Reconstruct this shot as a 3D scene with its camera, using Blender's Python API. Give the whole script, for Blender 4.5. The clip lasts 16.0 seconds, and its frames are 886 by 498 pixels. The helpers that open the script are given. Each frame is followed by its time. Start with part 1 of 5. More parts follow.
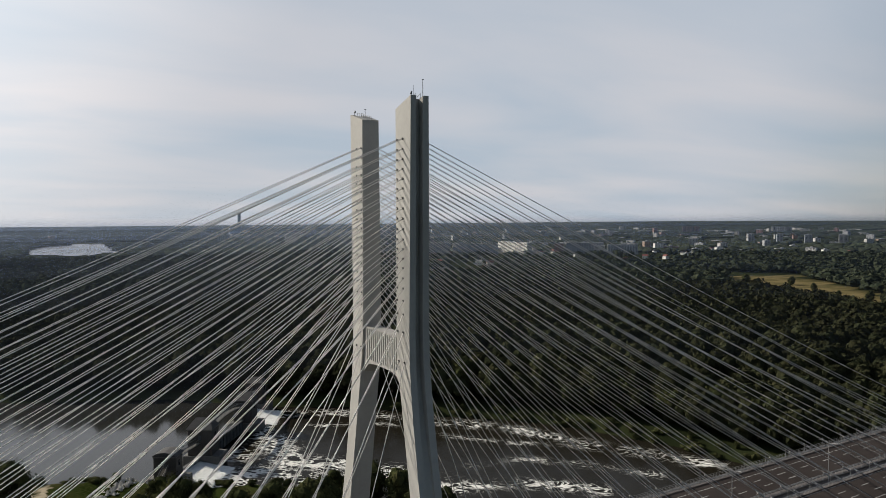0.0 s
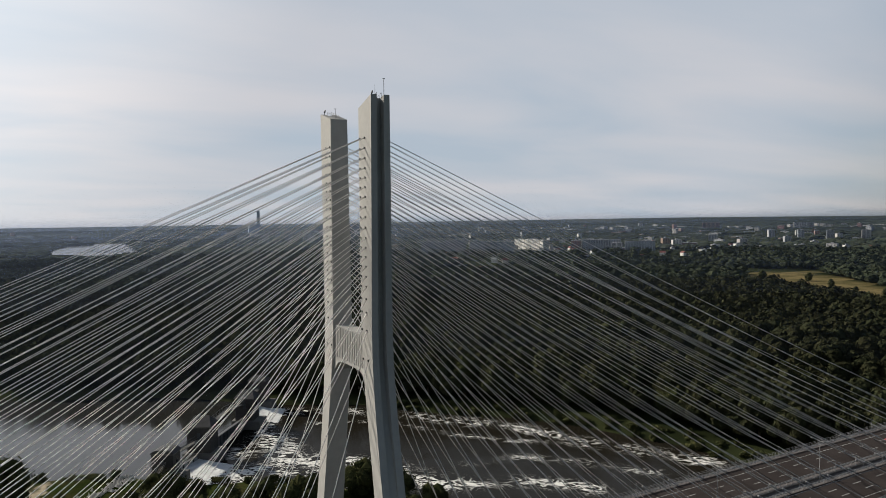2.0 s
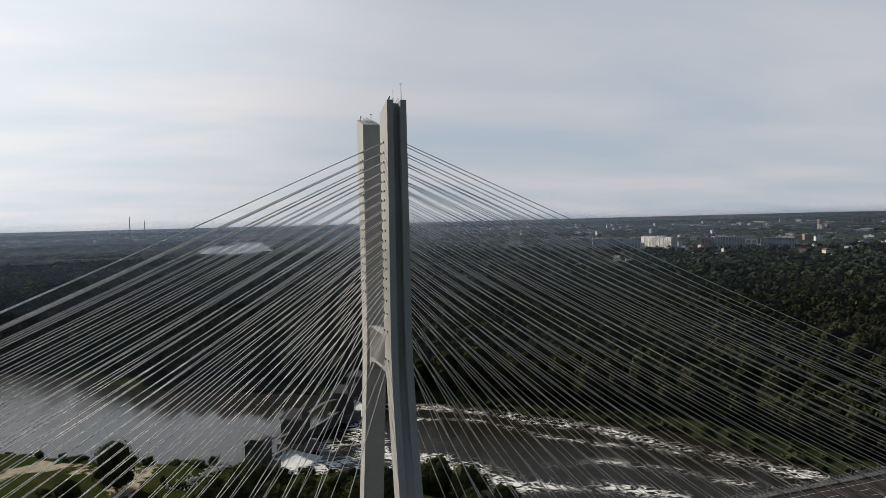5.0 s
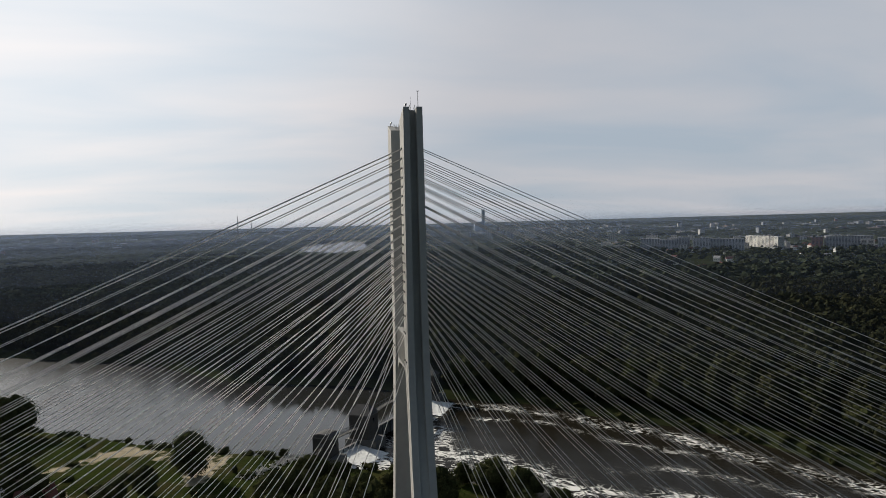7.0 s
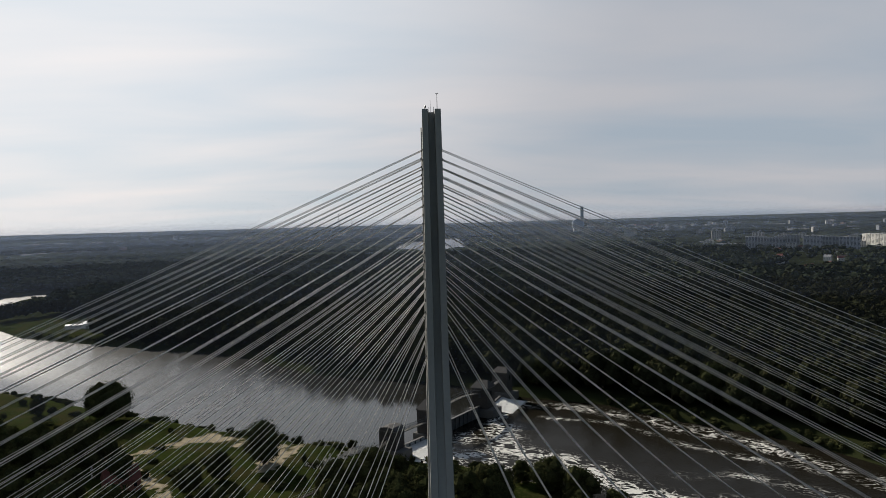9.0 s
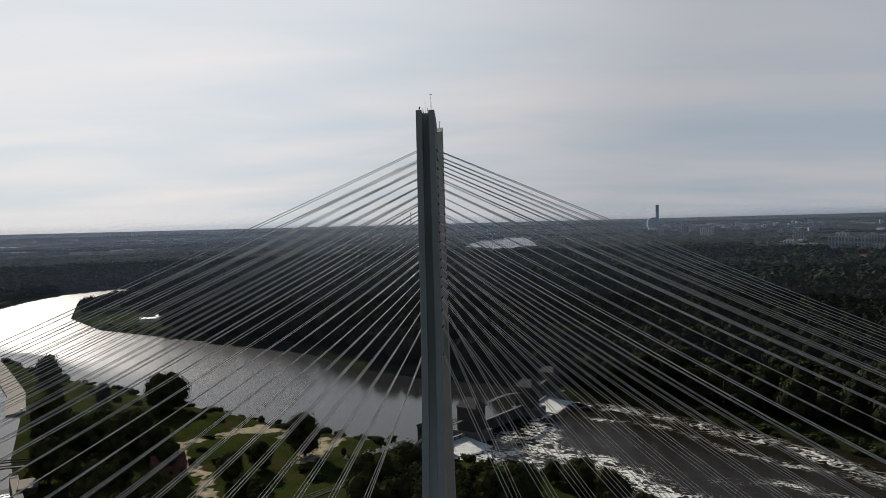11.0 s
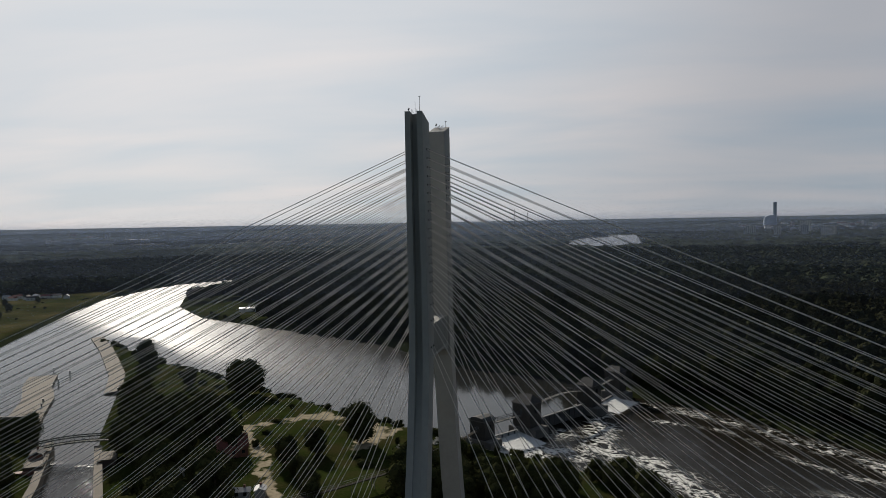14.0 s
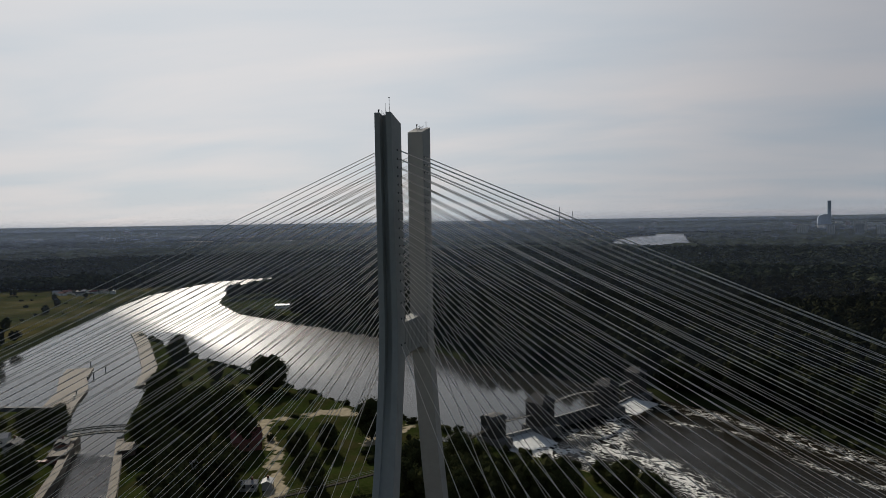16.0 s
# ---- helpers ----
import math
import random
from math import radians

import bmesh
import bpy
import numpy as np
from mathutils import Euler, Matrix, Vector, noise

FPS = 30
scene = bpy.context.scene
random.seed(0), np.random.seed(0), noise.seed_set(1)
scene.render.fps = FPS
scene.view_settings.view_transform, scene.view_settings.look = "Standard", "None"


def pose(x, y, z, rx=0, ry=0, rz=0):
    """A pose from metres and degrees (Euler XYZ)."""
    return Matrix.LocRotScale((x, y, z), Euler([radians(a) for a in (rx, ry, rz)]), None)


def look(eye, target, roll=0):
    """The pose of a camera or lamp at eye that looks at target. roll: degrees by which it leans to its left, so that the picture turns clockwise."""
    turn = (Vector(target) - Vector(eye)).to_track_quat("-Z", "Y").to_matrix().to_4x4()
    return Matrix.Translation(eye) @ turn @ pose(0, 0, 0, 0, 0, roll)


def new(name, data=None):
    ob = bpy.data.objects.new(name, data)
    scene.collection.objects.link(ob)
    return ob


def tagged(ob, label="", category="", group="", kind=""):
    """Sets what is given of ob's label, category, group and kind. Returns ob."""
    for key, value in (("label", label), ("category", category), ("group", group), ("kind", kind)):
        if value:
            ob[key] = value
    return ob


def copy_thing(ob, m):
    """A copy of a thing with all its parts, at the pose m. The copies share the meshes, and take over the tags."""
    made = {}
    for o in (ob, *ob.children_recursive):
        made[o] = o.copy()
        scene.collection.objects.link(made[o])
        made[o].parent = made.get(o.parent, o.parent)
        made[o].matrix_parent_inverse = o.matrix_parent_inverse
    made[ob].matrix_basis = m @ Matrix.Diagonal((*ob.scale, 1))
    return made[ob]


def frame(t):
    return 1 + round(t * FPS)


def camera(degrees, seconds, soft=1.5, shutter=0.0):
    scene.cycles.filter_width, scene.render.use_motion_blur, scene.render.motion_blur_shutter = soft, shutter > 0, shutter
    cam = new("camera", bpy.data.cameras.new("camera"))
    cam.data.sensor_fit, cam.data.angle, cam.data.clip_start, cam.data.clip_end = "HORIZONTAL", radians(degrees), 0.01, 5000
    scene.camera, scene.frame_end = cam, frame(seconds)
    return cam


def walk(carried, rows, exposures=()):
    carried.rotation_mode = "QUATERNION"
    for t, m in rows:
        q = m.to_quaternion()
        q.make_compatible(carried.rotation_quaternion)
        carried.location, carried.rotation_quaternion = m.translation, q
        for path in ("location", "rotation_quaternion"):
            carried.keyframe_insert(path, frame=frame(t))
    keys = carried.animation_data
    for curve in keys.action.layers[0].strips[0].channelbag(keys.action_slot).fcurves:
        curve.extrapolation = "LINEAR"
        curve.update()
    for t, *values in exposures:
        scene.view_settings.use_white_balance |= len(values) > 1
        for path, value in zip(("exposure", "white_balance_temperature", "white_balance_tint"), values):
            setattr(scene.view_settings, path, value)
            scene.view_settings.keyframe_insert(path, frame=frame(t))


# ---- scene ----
cam = camera(60.8, 16.0, soft=0.85)
PATH = [
    (0, (-57.784, -117.004, 100.423), (-56.826, -115.25, 100.347), -0.4),
    (0.5, (-55.847, -118.147, 100.415), (-54.891, -116.393, 100.338), -0.6),
    (1, (-53.763, -119.35, 100.398), (-52.808, -117.594, 100.32), -0.7),
    (1.5, (-51.468, -120.66, 100.378), (-50.53, -118.894, 100.299), -0.8),
    (2, (-48.995, -122.061, 100.388), (-48.084, -120.283, 100.307), -0.8),
    (2.5, (-46.342, -123.505, 100.413), (-45.464, -121.71, 100.332), -0.9),
    (3, (-43.574, -124.927, 100.434), (-42.745, -123.109, 100.353), -1.0),
    (3.5, (-40.735, -126.284, 100.468), (-39.956, -124.444, 100.387), -1.1),
    (4, (-37.61, -127.579, 100.54), (-36.889, -125.715, 100.459), -1.2),
    (6.5, (-20.458, -134.095, 101.423), (-20.054, -132.138, 101.345), -1.5),
    (7, (-16.859, -135.47, 101.499), (-16.518, -133.501, 101.422), -1.5),
    (7.5, (-13.259, -136.811, 101.518), (-12.984, -134.832, 101.441), -1.6),
    (8, (-9.696, -138.034, 101.532), (-9.489, -136.046, 101.456), -1.7),
    (8.5, (-6.048, -139.05, 101.534), (-5.906, -137.057, 101.458), -1.67),
    (9, (-2.281, -139.816, 101.514), (-2.203, -137.819, 101.437), -1.6),
    (11.5, (16.697, -142.316, 101.219), (16.53, -140.325, 101.142), -1.5),
    (12, (20.64, -142.789, 101.16), (20.418, -140.803, 101.082), -1.5),
    (12.5, (24.656, -143.214, 101.11), (24.38, -141.235, 101.031), -1.4),
    (13, (28.662, -143.562, 101.055), (28.337, -141.59, 100.976), -1.3),
    (13.5, (32.624, -143.748, 101.005), (32.255, -141.784, 100.926), -1.2),
    (14, (36.591, -143.699, 100.956), (36.19, -141.742, 100.876), -1.1),
    (14.5, (40.532, -143.405, 100.929), (40.098, -141.454, 100.849), -1.2),
    (15, (44.377, -142.916, 100.922), (43.912, -140.972, 100.841), -1.1),
    (15.5, (48.195, -142.385, 100.916), (47.7, -140.449, 100.835), -1.0),
    (16, (52.042, -141.899, 100.911), (51.52, -139.97, 100.829), -1.0),
]
EXPOSURES = [(0, 0.22), (4, 0.17), (7, 0.06), (9, -0.05), (12.5, -0.22), (16, -0.35)]
walk(cam, [(t, look(eye, target, roll)) for t, eye, target, roll in PATH], EXPOSURES)

# ---- world and sun ----
SUN_AZ, SUN_EL = radians(33.0), radians(27.0)      # azimuth to the left of +y
sun_dir = Vector((-math.sin(SUN_AZ) * math.cos(SUN_EL), math.cos(SUN_AZ) * math.cos(SUN_EL), math.sin(SUN_EL)))


def make_world():
    w = bpy.data.worlds.new("sky")
    scene.world = w
    w.use_nodes = True
    nt = w.node_tree
    N, L = nt.nodes, nt.links
    bg = N["Background"]
    sky = N.new("ShaderNodeTexSky")
    sky.sky_type = "NISHITA"
    sky.sun_disc = False
    sky.sun_elevation = SUN_EL
    sky.sun_rotation = -SUN_AZ
    sky.altitude = 100
    sky.air_density, sky.dust_density, sky.ozone_density = 1.0, 0.8, 1.5
    co = N.new("ShaderNodeTexCoord")
    sep = N.new("ShaderNodeSeparateXYZ")
    L.new(co.outputs["Generated"], sep.inputs[0])
    # thin veil of high cloud, projected on a flat layer
    add = N.new("ShaderNodeMath"); add.operation = "ADD"; add.inputs[1].default_value = 0.12
    L.new(sep.outputs["Z"], add.inputs[0])
    mx = N.new("ShaderNodeMath"); mx.operation = "MAXIMUM"; mx.inputs[1].default_value = 0.05
    L.new(add.outputs[0], mx.inputs[0])
    dv = N.new("ShaderNodeVectorMath"); dv.operation = "DIVIDE"
    cmb = N.new("ShaderNodeCombineXYZ")
    for i in range(3):
        L.new(mx.outputs[0], cmb.inputs[i])
    L.new(co.outputs["Generated"], dv.inputs[0]); L.new(cmb.outputs[0], dv.inputs[1])
    mp = N.new("ShaderNodeMapping")
    mp.inputs["Rotation"].default_value = (0, 0, radians(-20))
    mp.inputs["Scale"].default_value = (0.42, 0.75, 0.0)
    L.new(dv.outputs[0], mp.inputs["Vector"])
    no = N.new("ShaderNodeTexNoise")
    no.inputs["Scale"].default_value, no.inputs["Detail"].default_value = 1.3, 6
    no.inputs["Roughness"].default_value, no.inputs["Distortion"].default_value = 0.46, 0.35
    L.new(mp.outputs[0], no.inputs["Vector"])
    ra = N.new("ShaderNodeMapRange")
    ra.inputs["From Min"].default_value, ra.inputs["From Max"].default_value = 0.3, 0.72
    ra.inputs["To Min"].default_value, ra.inputs["To Max"].default_value = 0.90, 0.97
    L.new(no.outputs["Fac"], ra.inputs["Value"])
    # the veil glows more towards the sun
    dt = N.new("ShaderNodeVectorMath"); dt.operation = "DOT_PRODUCT"
    dt.inputs[1].default_value = sun_dir
    L.new(co.outputs["Generated"], dt.inputs[0])
    gl = N.new("ShaderNodeMapRange"); gl.interpolation_type = "SMOOTHSTEP"
    gl.inputs["From Min"].default_value, gl.inputs["From Max"].default_value = 0.64, 1.0
    L.new(dt.outputs["Value"], gl.inputs["Value"])
    # the veil thins overhead and away from the sun, where the sky is a deeper blue
    th = N.new("ShaderNodeMapRange"); th.interpolation_type = "SMOOTHSTEP"
    th.inputs["From Min"].default_value, th.inputs["From Max"].default_value = 0.34, 0.6
    th.inputs["To Min"].default_value, th.inputs["To Max"].default_value = 1.0, 0.16
    L.new(sep.outputs["Z"], th.inputs["Value"])
    aw = N.new("ShaderNodeMapRange"); aw.interpolation_type = "SMOOTHSTEP"
    aw.inputs["From Min"].default_value, aw.inputs["From Max"].default_value = -0.28, 0.2
    aw.inputs["To Min"].default_value, aw.inputs["To Max"].default_value = 0.06, 1.0
    L.new(dt.outputs["Value"], aw.inputs["Value"])
    cut = N.new("ShaderNodeMath"); cut.operation = "MULTIPLY"
    L.new(th.outputs[0], cut.inputs[0]); L.new(aw.outputs[0], cut.inputs[1])
    veil = N.new("ShaderNodeMix"); veil.data_type = "RGBA"; veil.blend_type = "MULTIPLY"
    veil.inputs["Factor"].default_value = 1.0
    tone = N.new("ShaderNodeMix"); tone.data_type = "RGBA"
    tone.inputs["A"].default_value, tone.inputs["B"].default_value = (0.77, 0.88, 1.01, 1), (1.015, 1.005, 1.05, 1)
    tr = N.new("ShaderNodeMapRange")
    tr.inputs["From Min"].default_value, tr.inputs["From Max"].default_value = 0.32, 0.68
    L.new(no.outputs["Fac"], tr.inputs["Value"]); L.new(tr.outputs[0], tone.inputs["Factor"])
    L.new(tone.outputs["Result"], veil.inputs["A"])
    glow = N.new("ShaderNodeMix"); glow.data_type = "RGBA"
    glow.inputs["A"].default_value = (VEIL_LOW * 0.985, VEIL_LOW, VEIL_LOW * 1.02, 1)
    glow.inputs["B"].default_value = (VEIL_HIGH * 1.035, VEIL_HIGH, VEIL_HIGH * 0.95, 1)
    L.new(gl.outputs[0], glow.inputs["Factor"])
    L.new(glow.outputs["Result"], veil.inputs["B"])
    mix = N.new("ShaderNodeMix"); mix.data_type = "RGBA"
    cov = N.new("ShaderNodeMath"); cov.operation = "MULTIPLY"
    L.new(ra.outputs[0], cov.inputs[0]); L.new(cut.outputs[0], cov.inputs[1])
    L.new(cov.outputs[0], mix.inputs["Factor"])
    L.new(sky.outputs[0], mix.inputs["A"]); L.new(veil.outputs["Result"], mix.inputs["B"])
    L.new(mix.outputs["Result"], bg.inputs["Color"])
    bg.inputs["Strength"].default_value = SKY_STRENGTH


SKY_STRENGTH, VEIL_LOW, VEIL_HIGH = 0.05, 10.4, 18.8
make_world()
sun = new("sun", bpy.data.lights.new("sun", "SUN"))
sun.data.energy, sun.data.angle, sun.data.color = 5.0, radians(0.6), (1.0, 0.93, 0.82)
sun.matrix_world = look(sun_dir * 1000, (0, 0, 0))


# ---- materials ----
def mat(name, base, rough=0.8, metal=0.0, var=0.25, scale=0.3, fine=6.0, bump=0.0, bump_scale=8.0, island=False, per_object=0.0, tint=None, spec=0.5):
    """A surface whose colour varies at two scales, with fine relief."""
    m = bpy.data.materials.new(name)
    m.use_nodes = True
    nt = m.node_tree
    N, L = nt.nodes, nt.links
    b = N["Principled BSDF"]
    b.inputs["Roughness"].default_value, b.inputs["Metallic"].default_value = rough, metal
    b.inputs["Specular IOR Level"].default_value = spec
    ge = N.new("ShaderNodeNewGeometry")
    n1, n2 = N.new("ShaderNodeTexNoise"), N.new("ShaderNodeTexNoise")
    n1.inputs["Scale"].default_value, n1.inputs["Detail"].default_value = scale, 4
    n2.inputs["Scale"].default_value, n2.inputs["Detail"].default_value = fine, 3
    for n in (n1, n2):
        L.new(ge.outputs["Position"], n.inputs["Vector"])
    s = N.new("ShaderNodeMath"); s.operation = "MULTIPLY_ADD"; s.inputs[1].default_value = 0.5
    L.new(n2.outputs["Fac"], s.inputs[0]); L.new(n1.outputs["Fac"], s.inputs[2])
    v = N.new("ShaderNodeMapRange")
    v.inputs["From Min"].default_value, v.inputs["From Max"].default_value = 0.45, 1.05
    v.inputs["To Min"].default_value, v.inputs["To Max"].default_value = 0.0, 1.0
    L.new(s.outputs[0], v.inputs["Value"])
    lo = [max(0, c * (1 - var)) for c in base]
    hi = tint or [c * (1 + var) for c in base]
    c = N.new("ShaderNodeMix"); c.data_type = "RGBA"
    c.inputs["A"].default_value, c.inputs["B"].default_value = (*lo, 1), (*hi, 1)
    L.new(v.outputs[0], c.inputs["Factor"])
    out = c.outputs["Result"]
    if island or per_object:
        hs = N.new("ShaderNodeHueSaturation")
        if island:
            src = ge.outputs["Random Per Island"]
        else:
            src = N.new("ShaderNodeObjectInfo").outputs["Random"]
        r = N.new("ShaderNodeMapRange")
        amount = per_object or 0.25
        r.inputs["To Min"].default_value, r.inputs["To Max"].default_value = 1 - amount, 1 + amount
        L.new(src, r.inputs["Value"]); L.new(r.outputs[0], hs.inputs["Value"])
        h = N.new("ShaderNodeMath"); h.operation = "MULTIPLY_ADD"
        fr = N.new("ShaderNodeMath"); fr.operation = "MULTIPLY"; fr.inputs[1].default_value = 7.31
        f2 = N.new("ShaderNodeMath"); f2.operation = "FRACT"
        L.new(src, fr.inputs[0]); L.new(fr.outputs[0], f2.inputs[0])
        h.inputs[1].default_value, h.inputs[2].default_value = 0.05, 0.475
        L.new(f2.outputs[0], h.inputs[0]); L.new(h.outputs[0], hs.inputs["Hue"])
        L.new(out, hs.inputs["Color"]); out = hs.outputs["Color"]
    L.new(out, b.inputs["Base Color"])
    if bump:
        nb = N.new("ShaderNodeTexNoise")
        nb.inputs["Scale"].default_value, nb.inputs["Detail"].default_value = bump_scale, 5
        L.new(ge.outputs["Position"], nb.inputs["Vector"])
        bu = N.new("ShaderNodeBump"); bu.inputs["Strength"].default_value = bump; bu.inputs["Distance"].default_value = 1.0 / bump_scale
        L.new(nb.outputs["Fac"], bu.inputs["Height"]); L.new(bu.outputs[0], b.inputs["Normal"])
    return m


CONCRETE = mat("pale_concrete", (0.37, 0.36, 0.335), 0.9, var=0.12, scale=0.08, fine=0.9, bump=0.15, bump_scale=3, spec=0.15)
CONCRETE_OLD = mat("weathered_concrete", (0.115, 0.11, 0.10), 0.9, var=0.3, scale=0.15, fine=2.0, bump=0.3, bump_scale=3)
DARK_HOLE = mat("dark_steel_sleeve", (0.03, 0.03, 0.03), 0.6, metal=0.3)
CABLE = mat("grey_cable_sheath", (0.67, 0.635, 0.60), 0.38, var=0.08, scale=0.2, per_object=0.1)
STEEL = mat("galvanised_steel", (0.26, 0.26, 0.26), 0.6, metal=0.4, var=0.15)
DARK_STEEL = mat("dark_painted_steel", (0.06, 0.065, 0.07), 0.5, metal=0.2)
ASPHALT = mat("asphalt", (0.042, 0.036, 0.034), 0.95, spec=0.0, var=0.25, scale=0.1, fine=3.0, bump=0.2, bump_scale=20)
PAINT = mat("worn_road_paint", (0.45, 0.45, 0.43), 0.7, var=0.12, scale=0.5)
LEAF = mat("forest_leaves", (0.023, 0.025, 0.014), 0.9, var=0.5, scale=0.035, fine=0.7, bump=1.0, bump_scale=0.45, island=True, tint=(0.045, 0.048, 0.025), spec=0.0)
# leaves further off are paler: haze put into their base colour
LEAF_FAR = mat("far_hazed_leaves", (0.034, 0.043, 0.028), 0.95, var=0.45, scale=0.012, fine=0.3, bump=0.7, bump_scale=0.4, island=True, tint=(0.058, 0.068, 0.042), spec=0.0)
LEAF_HORIZON = mat("distant_hazed_leaves", (0.040, 0.050, 0.036), 0.95, var=0.4, scale=0.004, fine=0.05, island=True, tint=(0.066, 0.076, 0.052), spec=0.0)
LEAF_NEAR = mat("tree_leaves", (0.042, 0.045, 0.022), 0.6, var=0.45, scale=0.2, fine=2.0, island=True, tint=(0.068, 0.074, 0.030), spec=0.0)
BARK = mat("tree_bark", (0.11, 0.085, 0.06), 0.95, var=0.35, scale=2, fine=9, bump=0.6, bump_scale=7)


# ---- building helpers ----
def link(name, me, material=None, parent=None, label=""):
    if material and not me.materials:
        me.materials.append(material)
    ob = new(name, me)
    if parent:
        ob.parent = parent
    if label:
        ob["label"] = label
    return ob


def part(name, bm, material, parent=None, label="", smooth=False):
    me = bpy.data.meshes.new(name)
    bmesh.ops.recalc_face_normals(bm, faces=bm.faces[:])
    bm.to_mesh(me)
    bm.free()
    if smooth:
        me.polygons.foreach_set("use_smooth", [True] * len(me.polygons))
    return link(name, me, material, parent, label)


def mesh_of(name, verts, faces, material=None, smooth=False):
    me = bpy.data.meshes.new(name)
    me.from_pydata([tuple(v) for v in verts], [], faces)
    if material:
        me.materials.append(material)
    if smooth:
        me.polygons.foreach_set("use_smooth", [True] * len(me.polygons))
    me.update()
    return me


def box(bm, x0, x1, y0, y1, z0, z1, m=None, bevel=0.0):
    r = bmesh.ops.create_cube(bm, size=1.0)
    vs = r["verts"]
    for v in vs:
        v.co = Vector((x0 + (v.co.x + 0.5) * (x1 - x0), y0 + (v.co.y + 0.5) * (y1 - y0), z0 + (v.co.z + 0.5) * (z1 - z0)))
    if bevel:
        es = list({e for v in vs for e in v.link_edges})
        r2 = bmesh.ops.bevel(bm, geom=es, offset=bevel, segments=1, affect="EDGES")
        vs = list({v for f in r2["faces"] for v in f.verts} | {v for v in vs if v.is_valid})
    if m is not None:
        bmesh.ops.transform(bm, matrix=m, verts=vs)
    return vs


def tube(bm, a, b, r0, r1=None, sides=8, caps=True):
    a, b = Vector(a), Vector(b)
    r1 = r0 if r1 is None else r1
    q = (b - a).to_track_quat("Z", "Y")
    rings = []
    for p, r in ((a, r0), (b, r1)):
        rings.append([bm.verts.new(p + q @ Vector((r * math.cos(k * math.tau / sides), r * math.sin(k * math.tau / sides), 0))) for k in range(sides)])
    for k in range(sides):
        bm.faces.new((rings[0][k], rings[0][(k + 1) % sides], rings[1][(k + 1) % sides], rings[1][k]))
    if caps:
        bm.faces.new(rings[0][::-1]); bm.faces.new(rings[1])
    return rings


def empty(name, m=None):
    ob = new(name)
    if m is not None:
        ob.matrix_basis = m
    return ob


# ---- the pylon ----
PX, PY = 1.75, 13.87            # pylon's middle
LEG = [(122.0, 13.87, 7.70), (100.0, 13.45, 7.75), (80.6, 13.0, 7.85), (74.7, 13.2, 8.35), (70.5, 13.65, 9.1), (65.0, 14.5, 10.3),
       (59.0, 15.65, 11.6), (52.0, 17.1, 13.1), (41.5, 19.8, 15.5), (30.0, 23.2, 18.9), (20.0, 26.2, 21.8), (3.0, 31.4, 26.8)]


def half_width(z):
    return 1.74 + (122 - z) * 0.0057


def build_leg(parent, side):
    """One leg: a box section with an open groove down its outer face; the top slopes down to the inner side."""
    bm = bmesh.new()
    rings = []
    for z, out, inn in LEG:
        hw = half_width(z)
        fl = hw * 0.62
        g = 1.5 if z > 75 else max(0.35, 1.5 - (75 - z) * 0.05)
        pts = [(-hw, out), (-hw + fl, out), (-hw + fl + 0.12, out - g), (hw - fl - 0.12, out - g), (hw - fl, out), (hw, out), (hw, inn), (-hw, inn)]
        zs = [z] * 8
        if z == 122.0:
            zs = [z - (out - o) * 0.27 for _, o in pts]
        rings.append([bm.verts.new((PX + x, PY + side * o, zz)) for (x, o), zz in zip(pts, zs)])
    for a, b in zip(rings, rings[1:]):
        for k in range(8):
            bm.faces.new((a[k], a[(k + 1) % 8], b[(k + 1) % 8], b[k]))
    bm.faces.new((rings[0][0], rings[0][1], rings[0][2], rings[0][7]))
    bm.faces.new((rings[0][2], rings[0][3], rings[0][6], rings[0][7]))
    bm.faces.new((rings[0][3], rings[0][4], rings[0][5], rings[0][6]))
    bm.faces.new(rings[-1][::-1])
    return part("leg", bm, CONCRETE, parent, "pale concrete leg with a groove down its outer face")


def build_crossbeam(parent):
    bm = bmesh.new()
    prof = []
    # outline in y, z: straight top, underside with rounded haunches at the legs
    prof += [(-7.9, 79.4), (7.9, 79.4)]
    right = [(8.8, 70.2), (7.6, 71.2), (6.6, 72.0), (5.4, 72.4), (3.0, 72.55), (0.0, 72.6)]
    prof += right + [(-y, z) for y, z in right[-2::-1]]
    for hx in (1.55,):
        a = [bm.verts.new((PX - hx, PY + y, z)) for y, z in prof]
        b = [bm.verts.new((PX + hx, PY + y, z)) for y, z in prof]
    n = len(prof)
    bm.faces.new(a); bm.faces.new(b[::-1])
    for k in range(n):
        bm.faces.new((a[k], a[(k + 1) % n], b[(k + 1) % n], b[k]))
    bmesh.ops.triangulate(bm, faces=[f for f in bm.faces if len(f.verts) > 4])
    return part("crossbeam", bm, CONCRETE, parent, "pale concrete crossbeam with rounded haunches")


ANCHOR_Z = [114.8, 113.0, 111.25, 109.5, 107.8, 106.1, 104.4, 102.6, 100.8, 98.95, 97.1, 95.4, 93.7, 92.0, 90.2, 88.4, 86.2, 83.8, 80.6, 75.3]
DECK_Z, DECK_TURN = 22.0, radians(3.7)
DECK_M = Matrix.Translation((PX, PY, DECK_Z)) @ Matrix.Rotation(DECK_TURN, 4, "Z")
CABLE_X = [24.5 + 10.6 * (19 - k) for k in range(20)]

